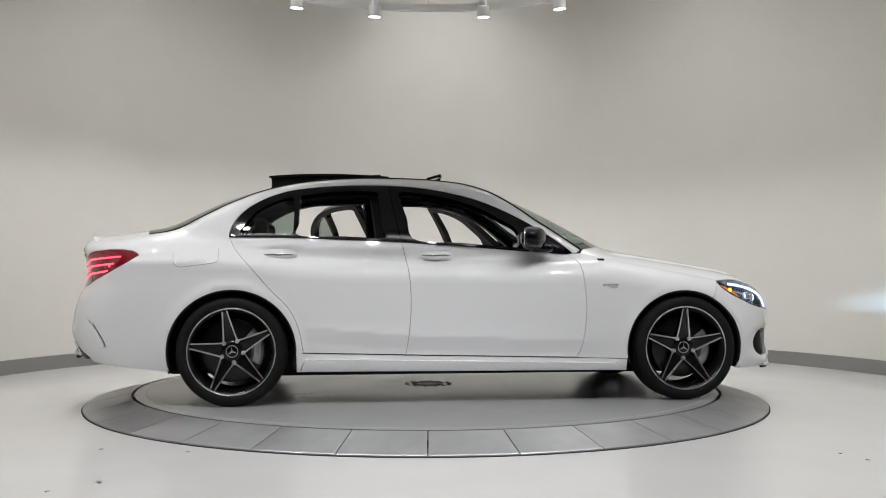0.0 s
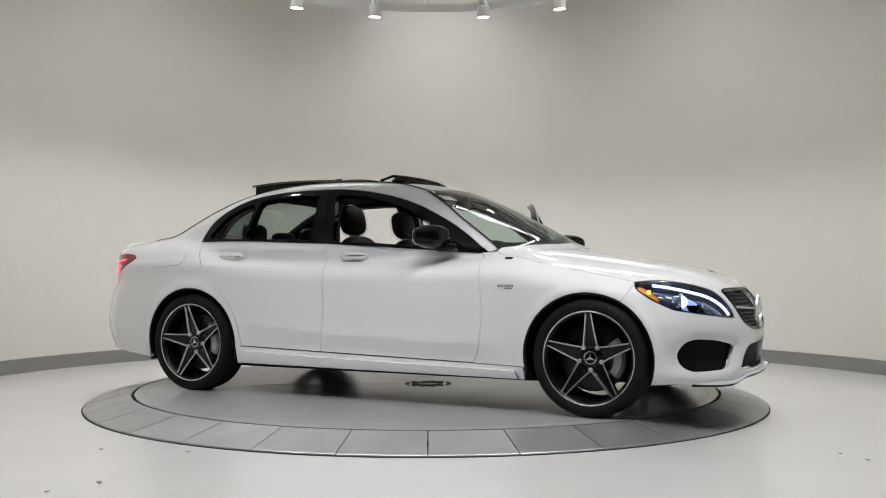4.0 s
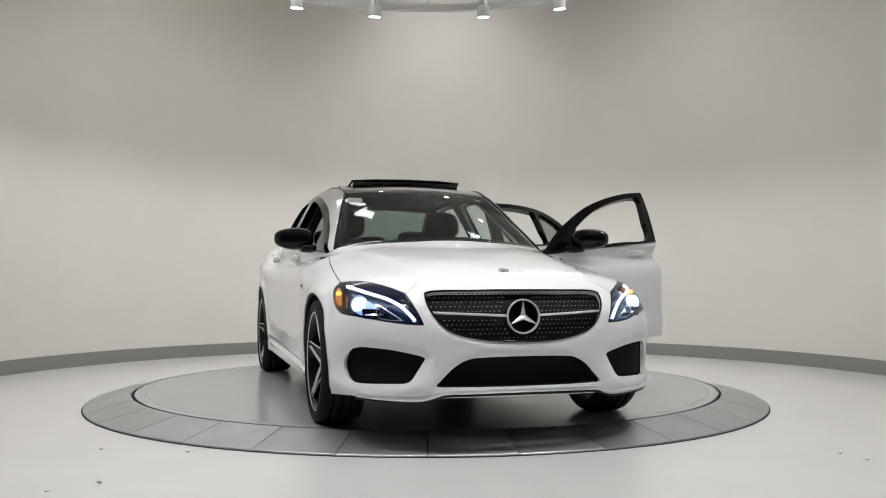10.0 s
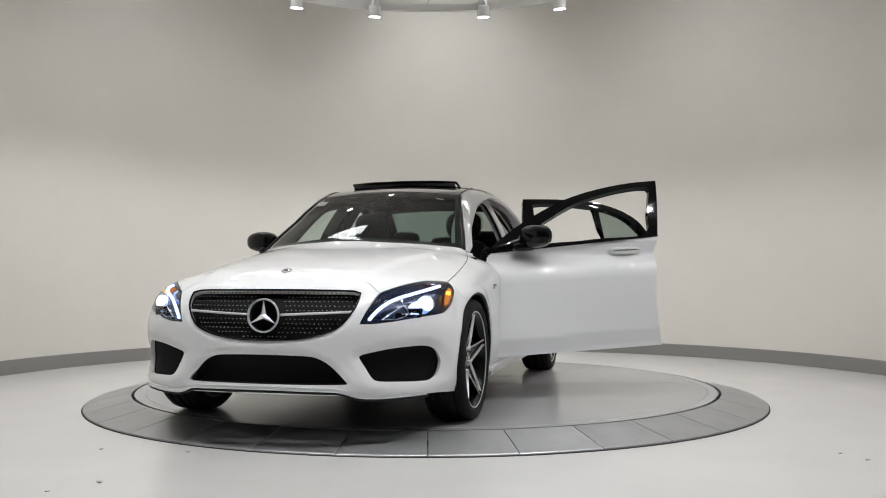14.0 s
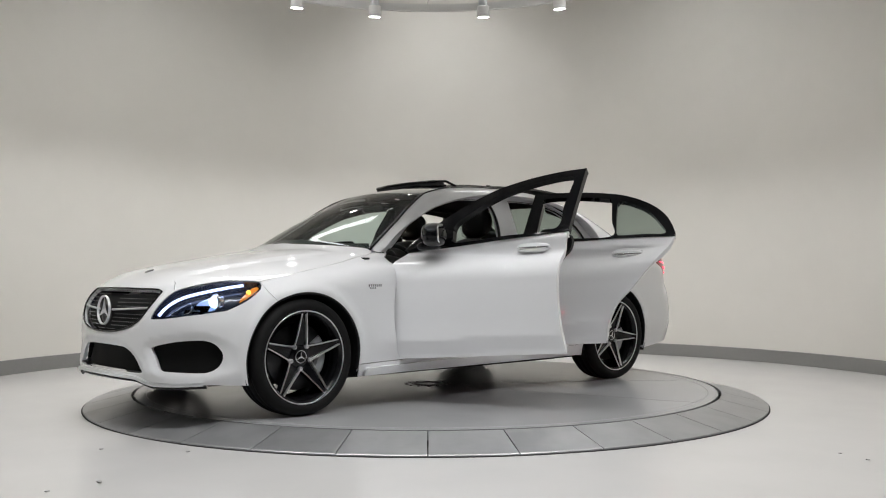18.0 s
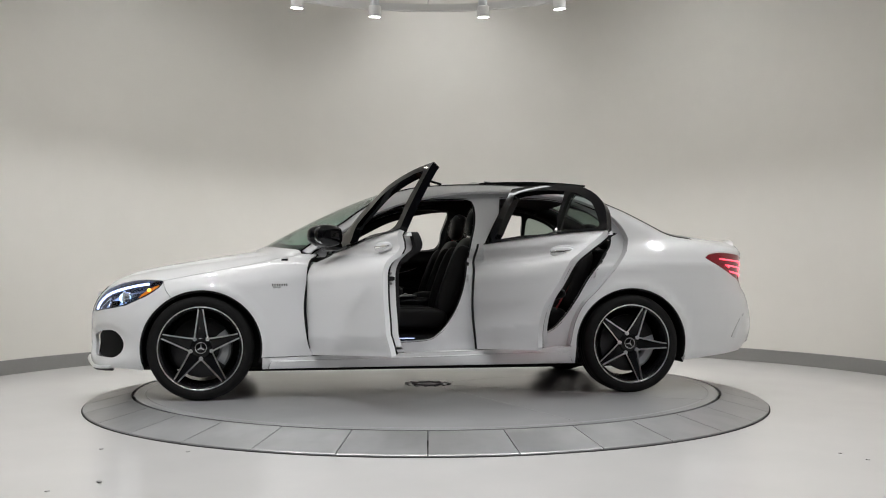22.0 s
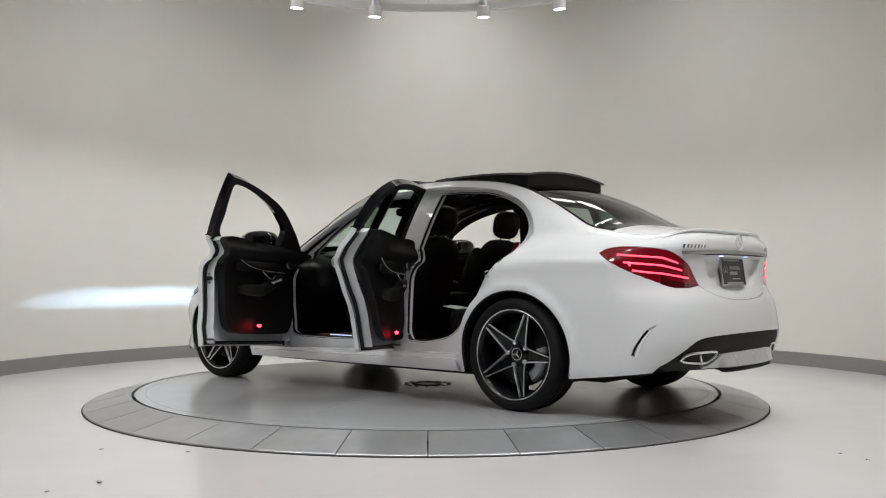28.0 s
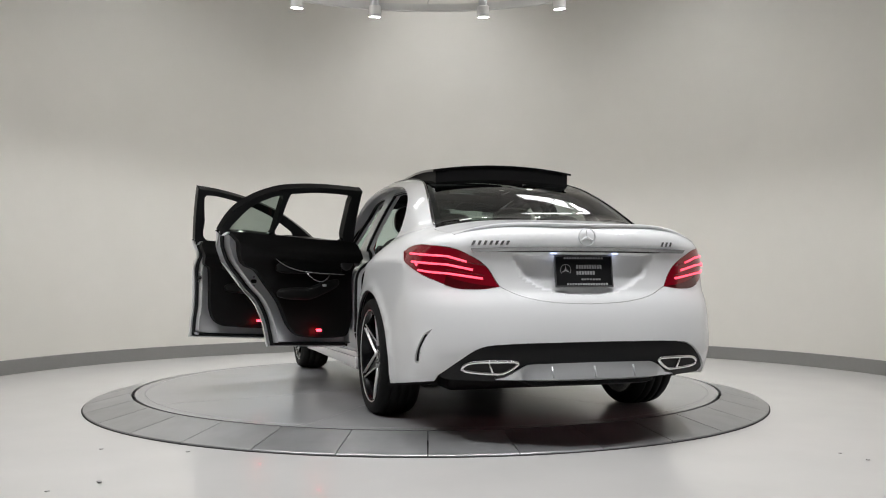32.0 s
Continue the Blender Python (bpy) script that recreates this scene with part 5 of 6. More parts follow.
    low = outline(("r", [(0.475, 0.737), (0.55, 0.745), (0.65, 0.768), (0.70, 0.79)]), ("r", [(0.712, 0.745), (0.646, 0.725), (0.55, 0.724), (0.475, 0.735)]))
    panel("lower_strip", "R", low, M_TAIL_DARK, tl, mirror=side, res=0.03, off=0.002, lip=0.004, gap=0)
    for zi, zo, yi, xo in ((0.775, 0.818, 0.535, -2.16), (0.818, 0.862, 0.580, -2.12), (0.858, 0.904, 0.610, -2.08)):
        a = lift("r", np.linspace(yi, 0.70, 10), np.linspace(zi, zi + (zo - zi) * 0.62, 10))
        b = lift("s", np.linspace(-2.235, xo, 8), np.linspace(zi + (zo - zi) * 0.72, zo, 8))
        pth = np.concatenate([a, b])
        pth = pth + normals(pth) * 0.0005
        pth[:, 1] *= side
        bm = bmesh.new()
        tube(bm, [tuple(v) for v in pth], 0.0075, 8, flat=0.7)
        part("light_bar", bm, M_TAIL_GLOW, tl, "glowing red light bar")
    bm = bmesh.new()
    pd = lift("s", [-2.15], [0.848])[0]
    bmesh.ops.create_uvsphere(bm, u_segments=12, v_segments=8, radius=0.008)
    bmesh.ops.translate(bm, verts=bm.verts, vec=(pd[0], side * pd[1], pd[2]))
    part("lamp_bulb", bm, M_TAIL_GLOW, tl)
    for zi in (0.792, 0.842):
        bar_on_body("lamp_rib", "r", [(0.53, zi), (0.62, zi + 0.015), (0.71, zi + 0.03)], 0.004, M_TAIL_DARK, tl, side, 0.0, 0.6)

# ---- front ----
grille = panel("grille", "F", soft_loop("f", whole(GRILLE)), M_MESH, car, off=-0.045, gap=-0.004, lip=0, res=0.04, label="black grille with rows of small studs")
bm = bmesh.new()
gl = np.array([(a, b) for a, b in smooth_line(whole(GRILLE), 0.02, closed=True)])
pts = []
for r in range(11):
    z = 0.488 + r * 0.0215
    for c in range(-20, 21):
        y = (c + 0.5 * (r % 2)) * 0.0225
        if in_poly(np.array([[y, z]]), gl)[0] and dist_to_loop(np.array([[y, z]]), gl)[0] > 0.012 and y * y + (z - 0.593)**2 > 0.105**2 and abs(z - 0.597) > 0.014:
            pts.append((y, z))
pts = np.array(pts)
P = lift("f", pts[:, 0], pts[:, 1])
for p in P:
    x = p[0] - 0.028
    vs = [bm.verts.new(v) for v in ((x + 0.005, p[1], p[2]), (x, p[1] + 0.0058, p[2]), (x, p[1], p[2] + 0.0036), (x, p[1] - 0.0058, p[2]), (x, p[1], p[2] - 0.0036))]
    for i in range(4):
        bm.faces.new((vs[0], vs[1 + i], vs[1 + (i + 1) % 4]))
tagged(part("grille_studs", bm, M_BADGE, grille, "rows of small silver studs", smooth=False), kind="stuff")
for sg in (1, -1):
    q = lift("f", np.linspace(0.085, 0.445, 14), np.linspace(0.596, 0.612, 14))
    bm = bmesh.new()
    tube(bm, [(v[0] - 0.016, sg * v[1], v[2]) for v in q], 0.0085, 8, flat=0.7)
    part("grille_louvre", bm, M_SILVER, grille, "satin silver cross bar")
bar = soft_loop("f", whole(GRILLE))
bm = bmesh.new()
tube(bm, [tuple(v - np.array([0.006, 0, 0])) for v in bar], 0.005, 6, closed=True)
part("grille_surround", bm, M_GLOSS, grille)


def star_emblem(name, at, normal, r, thick, parent, mat=M_CHROME):
    """A ring with a three-pointed star."""
    bm = bmesh.new()
    n = 48
    lathe(bm, [(r - 0.11 * r, 0.0), (r - 0.08 * r, thick), (r - 0.02 * r, thick), (r, 0.0)], n, "X")
    for k in range(3):
        a = 2 * math.pi * k / 3 + math.pi / 2
        u, v = Vector((0, math.cos(a), math.sin(a))), Vector((0, -math.sin(a), math.cos(a)))
        top = bm.verts.new(Vector((thick * 1.3, 0, 0)))
        tip = bm.verts.new(u * r * 0.93 + Vector((thick * 0.4, 0, 0)))
        l, rr = bm.verts.new(u * r * 0.07 + v * r * 0.13 * 1.2), bm.verts.new(u * r * 0.07 - v * r * 0.13 * 1.2)
        bm.faces.new((top, tip, l))
        bm.faces.new((top, rr, tip))
    for f in bm.faces:
        f.smooth = False
    bmesh.ops.recalc_face_normals(bm, faces=bm.faces)
    m = Matrix.Translation(at) @ Vector(normal).to_track_quat("X", "Z").to_matrix().to_4x4()
    bmesh.ops.transform(bm, matrix=m, verts=bm.verts)
    return part(name, bm, mat, parent, smooth=False)


star_emblem("front_emblem", (2.205, 0, 0.592), (1, 0, 0.05), 0.086, 0.012, grille, M_BRIGHT)
bm = bmesh.new()
lathe(bm, [(0.001, 0.0), (0.08, 0.0)], 40, "X")
bmesh.ops.translate(bm, verts=bm.verts, vec=(2.196, 0, 0.592))
part("emblem_back", bm, M_GLOSS, grille)
p = lift("t", [1.935], [0.0])[0]
star_emblem("bonnet_badge", tuple(p + np.array([0, 0, 0.002])), tuple(normals(p[None])[0]), 0.027, 0.004, car, M_BADGE)
panel("lower_intake", "F", soft_loop("f", whole(INTAKE)), M_MESH, car, off=-0.06, gap=-0.01, lip=0, res=0.05, label="black mesh lower air intake")
for sg in (1, -1):
    panel("side_intake", "F", soft_loop("f", FOG), M_MESH, car, off=-0.045, gap=-0.006, lip=0, res=0.03, mirror=sg, label="black mesh side air intake")
# silver splitter edge
half_lip = [(0.0, 0.238), (0.30, 0.235), (0.40, 0.230), (0.46, 0.210), (0.52, 0.199), (0.65, 0.202), (0.78, 0.212)]
q = smooth_line([(-a, b) for a, b in half_lip[::-1]] + half_lip[1:], 0.02)
p = lift("f", q[:, 0], q[:, 1])
bm = bmesh.new()
rows = []
for v in p:
    w_ = 0.010 + 0.008 * min(1, abs(v[1]) / 0.5)
    rows.append([bm.verts.new((v[0] - 0.03, v[1], v[2] + 0.013)), bm.verts.new((v[0] + w_, v[1], v[2] + 0.009)), bm.verts.new((v[0] + w_ + 0.003, v[1], v[2] - 0.002)), bm.verts.new((v[0] + w_ - 0.004, v[1], v[2] - 0.010)), bm.verts.new((v[0] - 0.03, v[1], v[2] - 0.010))])
for a, b in zip(rows[:-1], rows[1:]):
    for i in range(4):
        bm.faces.new((a[i], a[i + 1], b[i + 1], b[i]))
bmesh.ops.recalc_face_normals(bm, faces=bm.faces)
auto_sharp(bm, 40)
part("splitter", bm, M_BRIGHT, car, "satin silver splitter lip")
bm = bmesh.new()
tube(bm, [(v[0] - 0.004, v[1], v[2] - 0.016) for v in p], 0.008, 6)
part("splitter_edge", bm, M_PLASTIC, car)

# ---- rear ----
diff = outline(("r", DIFF_TOP[::-1]), ("s", [(-2.28, 0.285), (-2.30, 0.272)]), ("r", [(0.70, 0.272), (0.4, 0.262), (0.0, 0.262)]))
diffuser = panel("diffuser", "R", diff, M_PLASTIC, car, half=True, off=-0.012, res=0.03, label="black rear diffuser with silver centre")
ins = [(0.0, 0.362), (0.30, 0.358), (0.36, 0.345), (0.44, 0.300), (0.49, 0.286), (0.30, 0.280), (0.0, 0.280)]
panel("diffuser_insert", "R", outline(("r", ins[:4]), ("r", ins[3:])), M_SILVER, diffuser, half=True, off=0.008, res=0.03, lip=0.02)
for y in (-0.22, 0.0, 0.22):
    bm = bmesh.new()
    p = lift("r", [y, y], [0.345, 0.290])
    tube(bm, [tuple(p[0] + np.array([-0.006, 0, 0])), tuple(p[1] + np.array([-0.006, 0.0, 0]))], 0.006, 6)
    part("diffuser_fin", bm, M_SILVER, diffuser)
for sg in (1, -1):
    tip_pts = [(0.385, 0.365), (0.48, 0.372), (0.60, 0.368), (0.645, 0.345), (0.63, 0.325), (0.50, 0.312), (0.44, 0.318)]
    q = smooth_line(tip_pts, 0.012, closed=True)
    p = lift("r", q[:, 0], q[:, 1])
    p = p + np.array([0.006, 0, 0])
    p[:, 1] *= sg
    bm = bmesh.new()
    tube(bm, [tuple(v) for v in p], 0.0085, 8, closed=True)
    tube(bm, [(p[:, 0].mean() - 0.004, sg * 0.525, 0.368), (p[:, 0].mean() - 0.004, sg * 0.505, 0.316)], 0.006, 6)
    part("exhaust_tip", bm, M_CHROME, diffuser, "chrome twin exhaust trim")
    loop = lift("r", q[:, 0], q[:, 1])
    panel("exhaust_hole", "R", loop, M_GAP, diffuser, mirror=sg, off=-0.006, gap=0, lip=0, res=0.05)
panel("boot_chrome_strip", "R", outline(("r", [(0.0, 0.934), (0.3, 0.932), (0.595, 0.925)]), ("r", [(0.585, 0.908), (0.3, 0.914), (0.0, 0.916)])), M_BADGE, car, half=True, off=0.006, lip=0.008, gap=0, res=0.05, label="chrome strip across the boot lid")
# thin black sheet that paints the shade beneath the chrome strip
panel("strip_shadow", "R", outline(("r", [(0.0, 0.915), (0.3, 0.913), (0.58, 0.907)]), ("r", [(0.36, 0.905), (0.2, 0.907), (0.0, 0.907)])), M_GAP, car, half=True, off=0.002, lip=0.003, gap=0, res=0.05)
plate_c = lift("r", [0.0], [0.812])[0] + np.array([0.030, 0, 0])
bm = bmesh.new()
m = Matrix.Translation((plate_c[0] - 0.012, 0, 0.812)) @ pose(0, 0, 0, 0, 8, 0)
box(bm, -0.006, 0.006, -0.157, 0.157, -0.078, 0.078, m, bevel=0.004)
pl = part("licence_plate", bm, M_PLATE, car, "black dealer plate with pale print", smooth=False)
bm = bmesh.new()
for y0, y1, z0, z1 in ((-0.10, 0.045, 0.012, 0.032), (-0.06, 0.045, -0.018, 0.000), (-0.09, 0.02, -0.046, -0.038), (-0.11, 0.11, 0.062, 0.070), (-0.13, 0.10, -0.071, -0.062)):
    n = max(3, int((y1 - y0) / 0.014))
    for k in range(n):
        a = y0 + (y1 - y0) * k / n
        box(bm, -0.0078, -0.006, a, a + (y1 - y0) / n * 0.72, z0, z1, m)
part("plate_print", bm, M_PRINT, pl, smooth=False)
bm = bmesh.new()
for y0, y1, z0, z1 in ((-0.160, 0.160, 0.074, 0.082), (-0.160, 0.160, -0.082, -0.074), (-0.160, -0.153, -0.074, 0.074), (0.153, 0.160, -0.074, 0.074)):
    box(bm, -0.010, 0.002, y0, y1, z0, z1, m)
part("plate_frame", bm, M_BADGE, pl, "thin metal plate frame", smooth=False)
star_emblem("plate_badge", tuple(m @ Vector((-0.0075, 0.10, 0.005))), (-1, 0, 0), 0.030, 0.001, pl, M_PRINT)
bm = bmesh.new()
for sg in (-1, 1):
    box(bm, -2.388, -2.375, sg * 0.17 - 0.014, sg * 0.17 + 0.014, 0.899, 0.903)
part("plate_light", bm, M_DRL, car, "small white plate lamps", smooth=False)
p = lift("r", [0.0], [0.985])[0]
star_emblem("boot_emblem", tuple(p + np.array([-0.004, 0, 0])), (-1, 0, 0.05), 0.047, 0.007, car, M_BRIGHT)


def bars(name, kind, a0, a1, z0, z1, n, side, parent, slant=0.0):
    """A worn badge as plain bars on the body."""
    bm = bmesh.new()
    for k in range(n):
        c = a0 + (a1 - a0) * (k + 0.5) / n
        h = abs(a1 - a0) / n * 0.22
        q = lift(kind, [c - h, c + h, c + h + slant, c - h + slant], [z0, z0, z1, z1])
        nn = normals(q)
        q2 = q + nn * 0.003
        q[:, 1] *= side
        q2[:, 1] *= side
        va, vb = [bm.verts.new(tuple(v)) for v in q], [bm.verts.new(tuple(v)) for v in q2]
        bm.faces.new(vb)
        for i in range(4):
            bm.faces.new((va[i], va[(i + 1) % 4], vb[(i + 1) % 4], vb[i]))
    bmesh.ops.recalc_face_normals(bm, faces=bm.faces)
    part(name, bm, M_BADGE, parent, smooth=False)


bars("boot_badge", "r", 0.60, 0.41, 0.942, 0.962, 7, 1, car, -0.01)
bars("boot_badge", "r", 0.42, 0.50, 0.940, 0.962, 3, -1, car, 0.01)
for sg in (1, -1):
    bars("fender_badge", "s", 0.98, 0.875, 0.724, 0.738, 7, sg, car)
    bars("fender_badge", "s", 0.97, 0.92, 0.711, 0.720, 4, sg, car)
# boot spoiler lip
q = np.linspace(-0.64, 0.64, 41)
xs = -2.36 + 0.09 * (np.abs(q) / 0.655)**2.2
p = lift("t", xs, q)
bm = bmesh.new()
rows = []
for v in p:
    f = max(0.0, 1 - (abs(v[1]) / 0.645)**6)
    rows.append([bm.verts.new((v[0] + 0.13, v[1], v[2] + 0.001)), bm.verts.new((v[0] + 0.05, v[1], v[2] + 0.004 * f + 0.0015)), bm.verts.new((v[0] - 0.018 * f, v[1], v[2] + 0.017 * f + 0.0015)),
                 bm.verts.new((v[0] - 0.021 * f, v[1], v[2] + 0.012 * f)), bm.verts.new((v[0] - 0.002, v[1], v[2] - 0.008))])
for a, b in zip(rows[:-1], rows[1:]):
    for i in range(4):
        bm.faces.new((a[i], a[i + 1], b[i + 1], b[i]))
bmesh.ops.recalc_face_normals(bm, faces=bm.faces)
auto_sharp(bm, 22)
part("boot_spoiler", bm, M_PAINT, car)

# ---- sunroof and its wind deflector ----
bm = bmesh.new()
rows = []
for i in range(13):
    x = -0.45 - 0.78 * i / 12
    rows.append([bm.verts.new((x, y, 1.469 + 0.030 * (i / 12)**0.7 - 0.035 * (i / 12)**3 - 0.045 * (y / 0.5)**2)) for y in np.linspace(-0.46, 0.46, 15)])
for a, b in zip(rows[:-1], rows[1:]):
    for i in range(14):
        bm.faces.new((a[i], a[i + 1], b[i + 1], b[i]))
r = bmesh.ops.extrude_face_region(bm, geom=bm.faces[:])
bmesh.ops.translate(bm, verts=[g for g in r["geom"] if isinstance(g, bmesh.types.BMVert)], vec=(0, 0, 0.014))
bmesh.ops.recalc_face_normals(bm, faces=bm.faces)
auto_sharp(bm, 50)
sun = part("sunroof_panel", bm, M_ROOF, car, "black glass sunroof panel, slid back and raised")
for sg in (1, -1):
    bm = bmesh.new()
    tube(bm, [(-1.22, sg * 0.40, 1.437), (-0.85, sg * 0.41, 1.430), (-0.5, sg * 0.41, 1.452)], 0.012, 6)
    tube(bm, [(-1.18, sg * 0.36, 1.37), (-1.215, sg * 0.36, 1.44)], 0.010, 6)
    part("sunroof_rail", bm, M_PLASTIC, sun)
# black skirt that closes the raised panel at its sides and back
bm = bmesh.new()
ring_pts = [(x, -0.44) for x in np.linspace(-0.52, -1.215, 10)] + [(-1.218, y) for y in np.linspace(-0.40, 0.40, 9)] + [(x, 0.44) for x in np.linspace(-1.215, -0.52, 10)]
rows = []
for x, y in ring_pts:
    i = min(max((-0.45 - x) / 0.78, 0), 1)
    top = 1.471 + 0.030 * i**0.7 - 0.035 * i**3 - 0.045 * (y / 0.5)**2
    foot = lift("t", [x], [abs(y)])[0][2] - 0.004
    rows.append([bm.verts.new((x, y, top)), bm.verts.new((x, y, min(foot, top)))])
for a, b in zip(rows[:-1], rows[1:]):
    bm.faces.new((a[0], a[1], b[1], b[0]))
part("sunroof_skirt", bm, M_PLASTIC, sun, smooth=False)
bm = bmesh.new()
tube(bm, [(-0.19, -0.40, 1.437), (-0.10, -0.395, 1.464), (-0.085, -0.25, 1.472), (-0.08, 0, 1.476), (-0.085, 0.25, 1.472), (-0.10, 0.395, 1.464), (-0.19, 0.40, 1.437)], 0.009, 8)
defl = part("wind_deflector", bm, M_GLOSS, car, "raised black wind deflector")
bm = bmesh.new()
rows = [[bm.verts.new((-0.085 - 0.02 * (1 - k), y, 1.430 + 0.042 * k - 0.012 * (y / 0.4)**2)) for k in (0, 0.5, 1)] for y in np.linspace(-0.39, 0.39, 17)]
for a, b in zip(rows[:-1], rows[1:]):
    for i in range(2):
        bm.faces.new((a[i], a[i + 1], b[i + 1], b[i]))
part("deflector_net", bm, M_NET, defl)
bm = bmesh.new()
tube(bm, [(-0.105, -0.39, 1.434), (-0.095, 0, 1.446), (-0.105, 0.39, 1.434)], 0.008, 8)
part("deflector_bar", bm, M_GLOSS, defl)
panel("fuel_flap", "X", soft_loop("s", [(-1.75, 0.955), (-1.62, 0.965), (-1.53, 0.967), (-1.505, 0.945), (-1.505, 0.885), (-1.53, 0.867), (-1.65, 0.85), (-1.73, 0.842), (-1.762, 0.865), (-1.77, 0.93)]), M_PAINT, car,
      mirror=-1, off=0.0012, lip=0.003, gap=0, res=0.04, label="white fuel flap")
bar_on_body("flap_gap", "s", [(-1.75, 0.955), (-1.62, 0.965), (-1.53, 0.967), (-1.505, 0.945), (-1.505, 0.885), (-1.53, 0.867), (-1.65, 0.85), (-1.73, 0.842), (-1.762, 0.865), (-1.77, 0.93), (-1.75, 0.955)], 0.0014, M_GAP, car, -1, -0.0006)


# side skirts and black arch edges
for sg in (1, -1):
    panel("side_skirt", "X", outline(("s", [(0.98, 0.243), (0.5, 0.252), (0.0, 0.262), (-0.6, 0.274), (-0.98, 0.282)]), ("s", [(-1.01, 0.215), (0.0, 0.208), (1.0, 0.200)])), M_PAINT, car, mirror=sg, off=0.020, lip=0.024, gap=0, res=0.05, label="white side skirt")
    for cx, rx, rz in (F_ARCH, R_ARCH):
        bar_on_body("arch_edge", "s", arch(cx, rx - 0.004, rz - 0.004, -15, 195), 0.009, M_PLASTIC, car, sg, -0.012)


# ---- inside the car ----
def inside(name, mat, *a, label="", **k):
    bm = bmesh.new()
    soft_box(bm, *a, **k)
    return part(name, bm, mat, car, label)


panel("headliner", "X", outline(("t", [(0.30, 0.0), (0.28, 0.3), (0.25, 0.48)]), ("t", [(-0.1, 0.51), (-0.6, 0.53), (-1.15, 0.51)]), ("t", [(-1.20, 0.3), (-1.22, 0.0)])), M_HEADLINER, car, half=True, off=-0.055, lip=0, res=0.06, gap=0,
      holes=[soft_loop("t", [(-0.12, 0.0), (-0.13, 0.3), (-0.16, 0.38), (-0.48, 0.38), (-0.52, 0.3), (-0.53, 0.0), (-0.52, -0.3), (-0.48, -0.38), (-0.16, -0.38), (-0.13, -0.3)])])
for sg in (1, -1):
    # pillar trims along the screen and the rear window
    for nm, pts, kd, r, off in (("a_pillar_trim", SCREEN_SIDE, "t", 0.030, -0.045), ("c_pillar_trim", BACK_SIDE, "t", 0.045, -0.06)):
        bar_on_body(nm, kd, pts, r, M_HEADLINER, car, sg, off)
    bar_on_body("screen_seal", "t", [(a, b + 0.004) for a, b in SCREEN_SIDE], 0.013, M_GLOSS, car, sg, 0.001, 0.4)
    bar_on_body("rear_window_seal", "t", BACK_SIDE, 0.009, M_GLOSS, car, sg, 0.001, 0.4)
    bar_on_body("roof_strip", "t", ROOF_SIDE, 0.008, M_GLOSS, car, sg, 0.002, 0.5)
bm = bmesh.new()
box(bm, -1.35, 0.95, -0.76, 0.76, 0.30, 0.335)
box(bm, 0.88, 0.92, -0.78, 0.78, 0.32, 0.90)
box(bm, -1.36, -1.32, -0.62, 0.62, 0.32, 0.97)
part("floor_carpet", bm, M_CARPET, car, smooth=False)
bm = bmesh.new()
box(bm, -1.98, -1.30, -0.60, 0.60, 0.955, 0.975, bevel=0.006)
part("parcel_shelf", bm, M_CARPET, car, smooth=False)
inside("dashboard", M_LEATHER, 0.70, 0, 0.80, 0.27, 0.74, 0.145, power=4, n=16, bend=lambda q: (q.x - 0.10 * (q.y / 0.74)**2, q.y, q.z - 0.10 * max(0, (-q.x - 0.05)) + 0.02 * math.cos(q.y * 3)))
inside("instrument_hood", M_LEATHER, 0.56, 0.37, 0.945, 0.12, 0.19, 0.035, power=3, bend=lambda q: (q.x, q.y, q.z - 0.8 * q.y * q.y))
inside("centre_screen", M_GLOSS, 0.50, 0.0, 0.965, 0.010, 0.105, 0.065, power=8, n=6)
inside("dash_inlay", M_GLOSS, 0.475, -0.37, 0.80, 0.02, 0.30, 0.035, power=4)
inside("centre_console", M_GLOSS, 0.10, 0.0, 0.52, 0.42, 0.125, 0.12, power=5, bend=lambda q: (q.x, q.y, q.z + 0.10 * max(q.x, 0) / 0.42))
inside("console_armrest", M_LEATHER, -0.20, 0.0, 0.62, 0.17, 0.10, 0.05, power=4)
for k in range(3):
    bm = bmesh.new()
    lathe(bm, [(0.001, 0.012), (0.028, 0.012), (0.034, 0.006), (0.036, -0.01)], 24, "X")
    bmesh.ops.transform(bm, matrix=pose(0.445, 0.085 - 0.085 * k, 0.845) @ Matrix.Rotation(math.pi, 4, "Z"), verts=bm.verts)
    part("air_vent", bm, M_SILVER, car)
# steering wheel
bm = bmesh.new()
sw = pose(0.28, 0.37, 0.825) @ Matrix.Rotation(radians(-66), 4, "Y")
n = 40
tube(bm, [tuple(sw @ Vector((0.182 * math.cos(2 * math.pi * k / n), 0.182 * math.sin(2 * math.pi * k / n), 0))) for k in range(n)], 0.016, 10, closed=True)
wheel_ob = part("steering_wheel", bm, M_LEATHER, car)
bm = bmesh.new()
soft_box(bm, 0, 0, 0, 0.075, 0.085, 0.035, 3, 8)
for a in (0, 180, 270):
    tube(bm, [(0.05 * math.cos(radians(a - 90)), 0.05 * math.sin(radians(a - 90)), 0), (0.18 * math.cos(radians(a - 90)), 0.18 * math.sin(radians(a - 90)), 0)], 0.018, 6, flat=0.5)
bmesh.ops.transform(bm, matrix=sw, verts=bm.verts)
part("wheel_boss", bm, M_PLASTIC, wheel_ob)
bm = bmesh.new()
for a in (0, 180):
    tube(bm, [(0.085 * math.cos(radians(a + 90)), 0.085 * math.sin(radians(a + 90)), 0.018), (0.16 * math.cos(radians(a + 90)), 0.16 * math.sin(radians(a + 90)), 0.012)], 0.008, 6)
bmesh.ops.transform(bm, matrix=sw, verts=bm.verts)
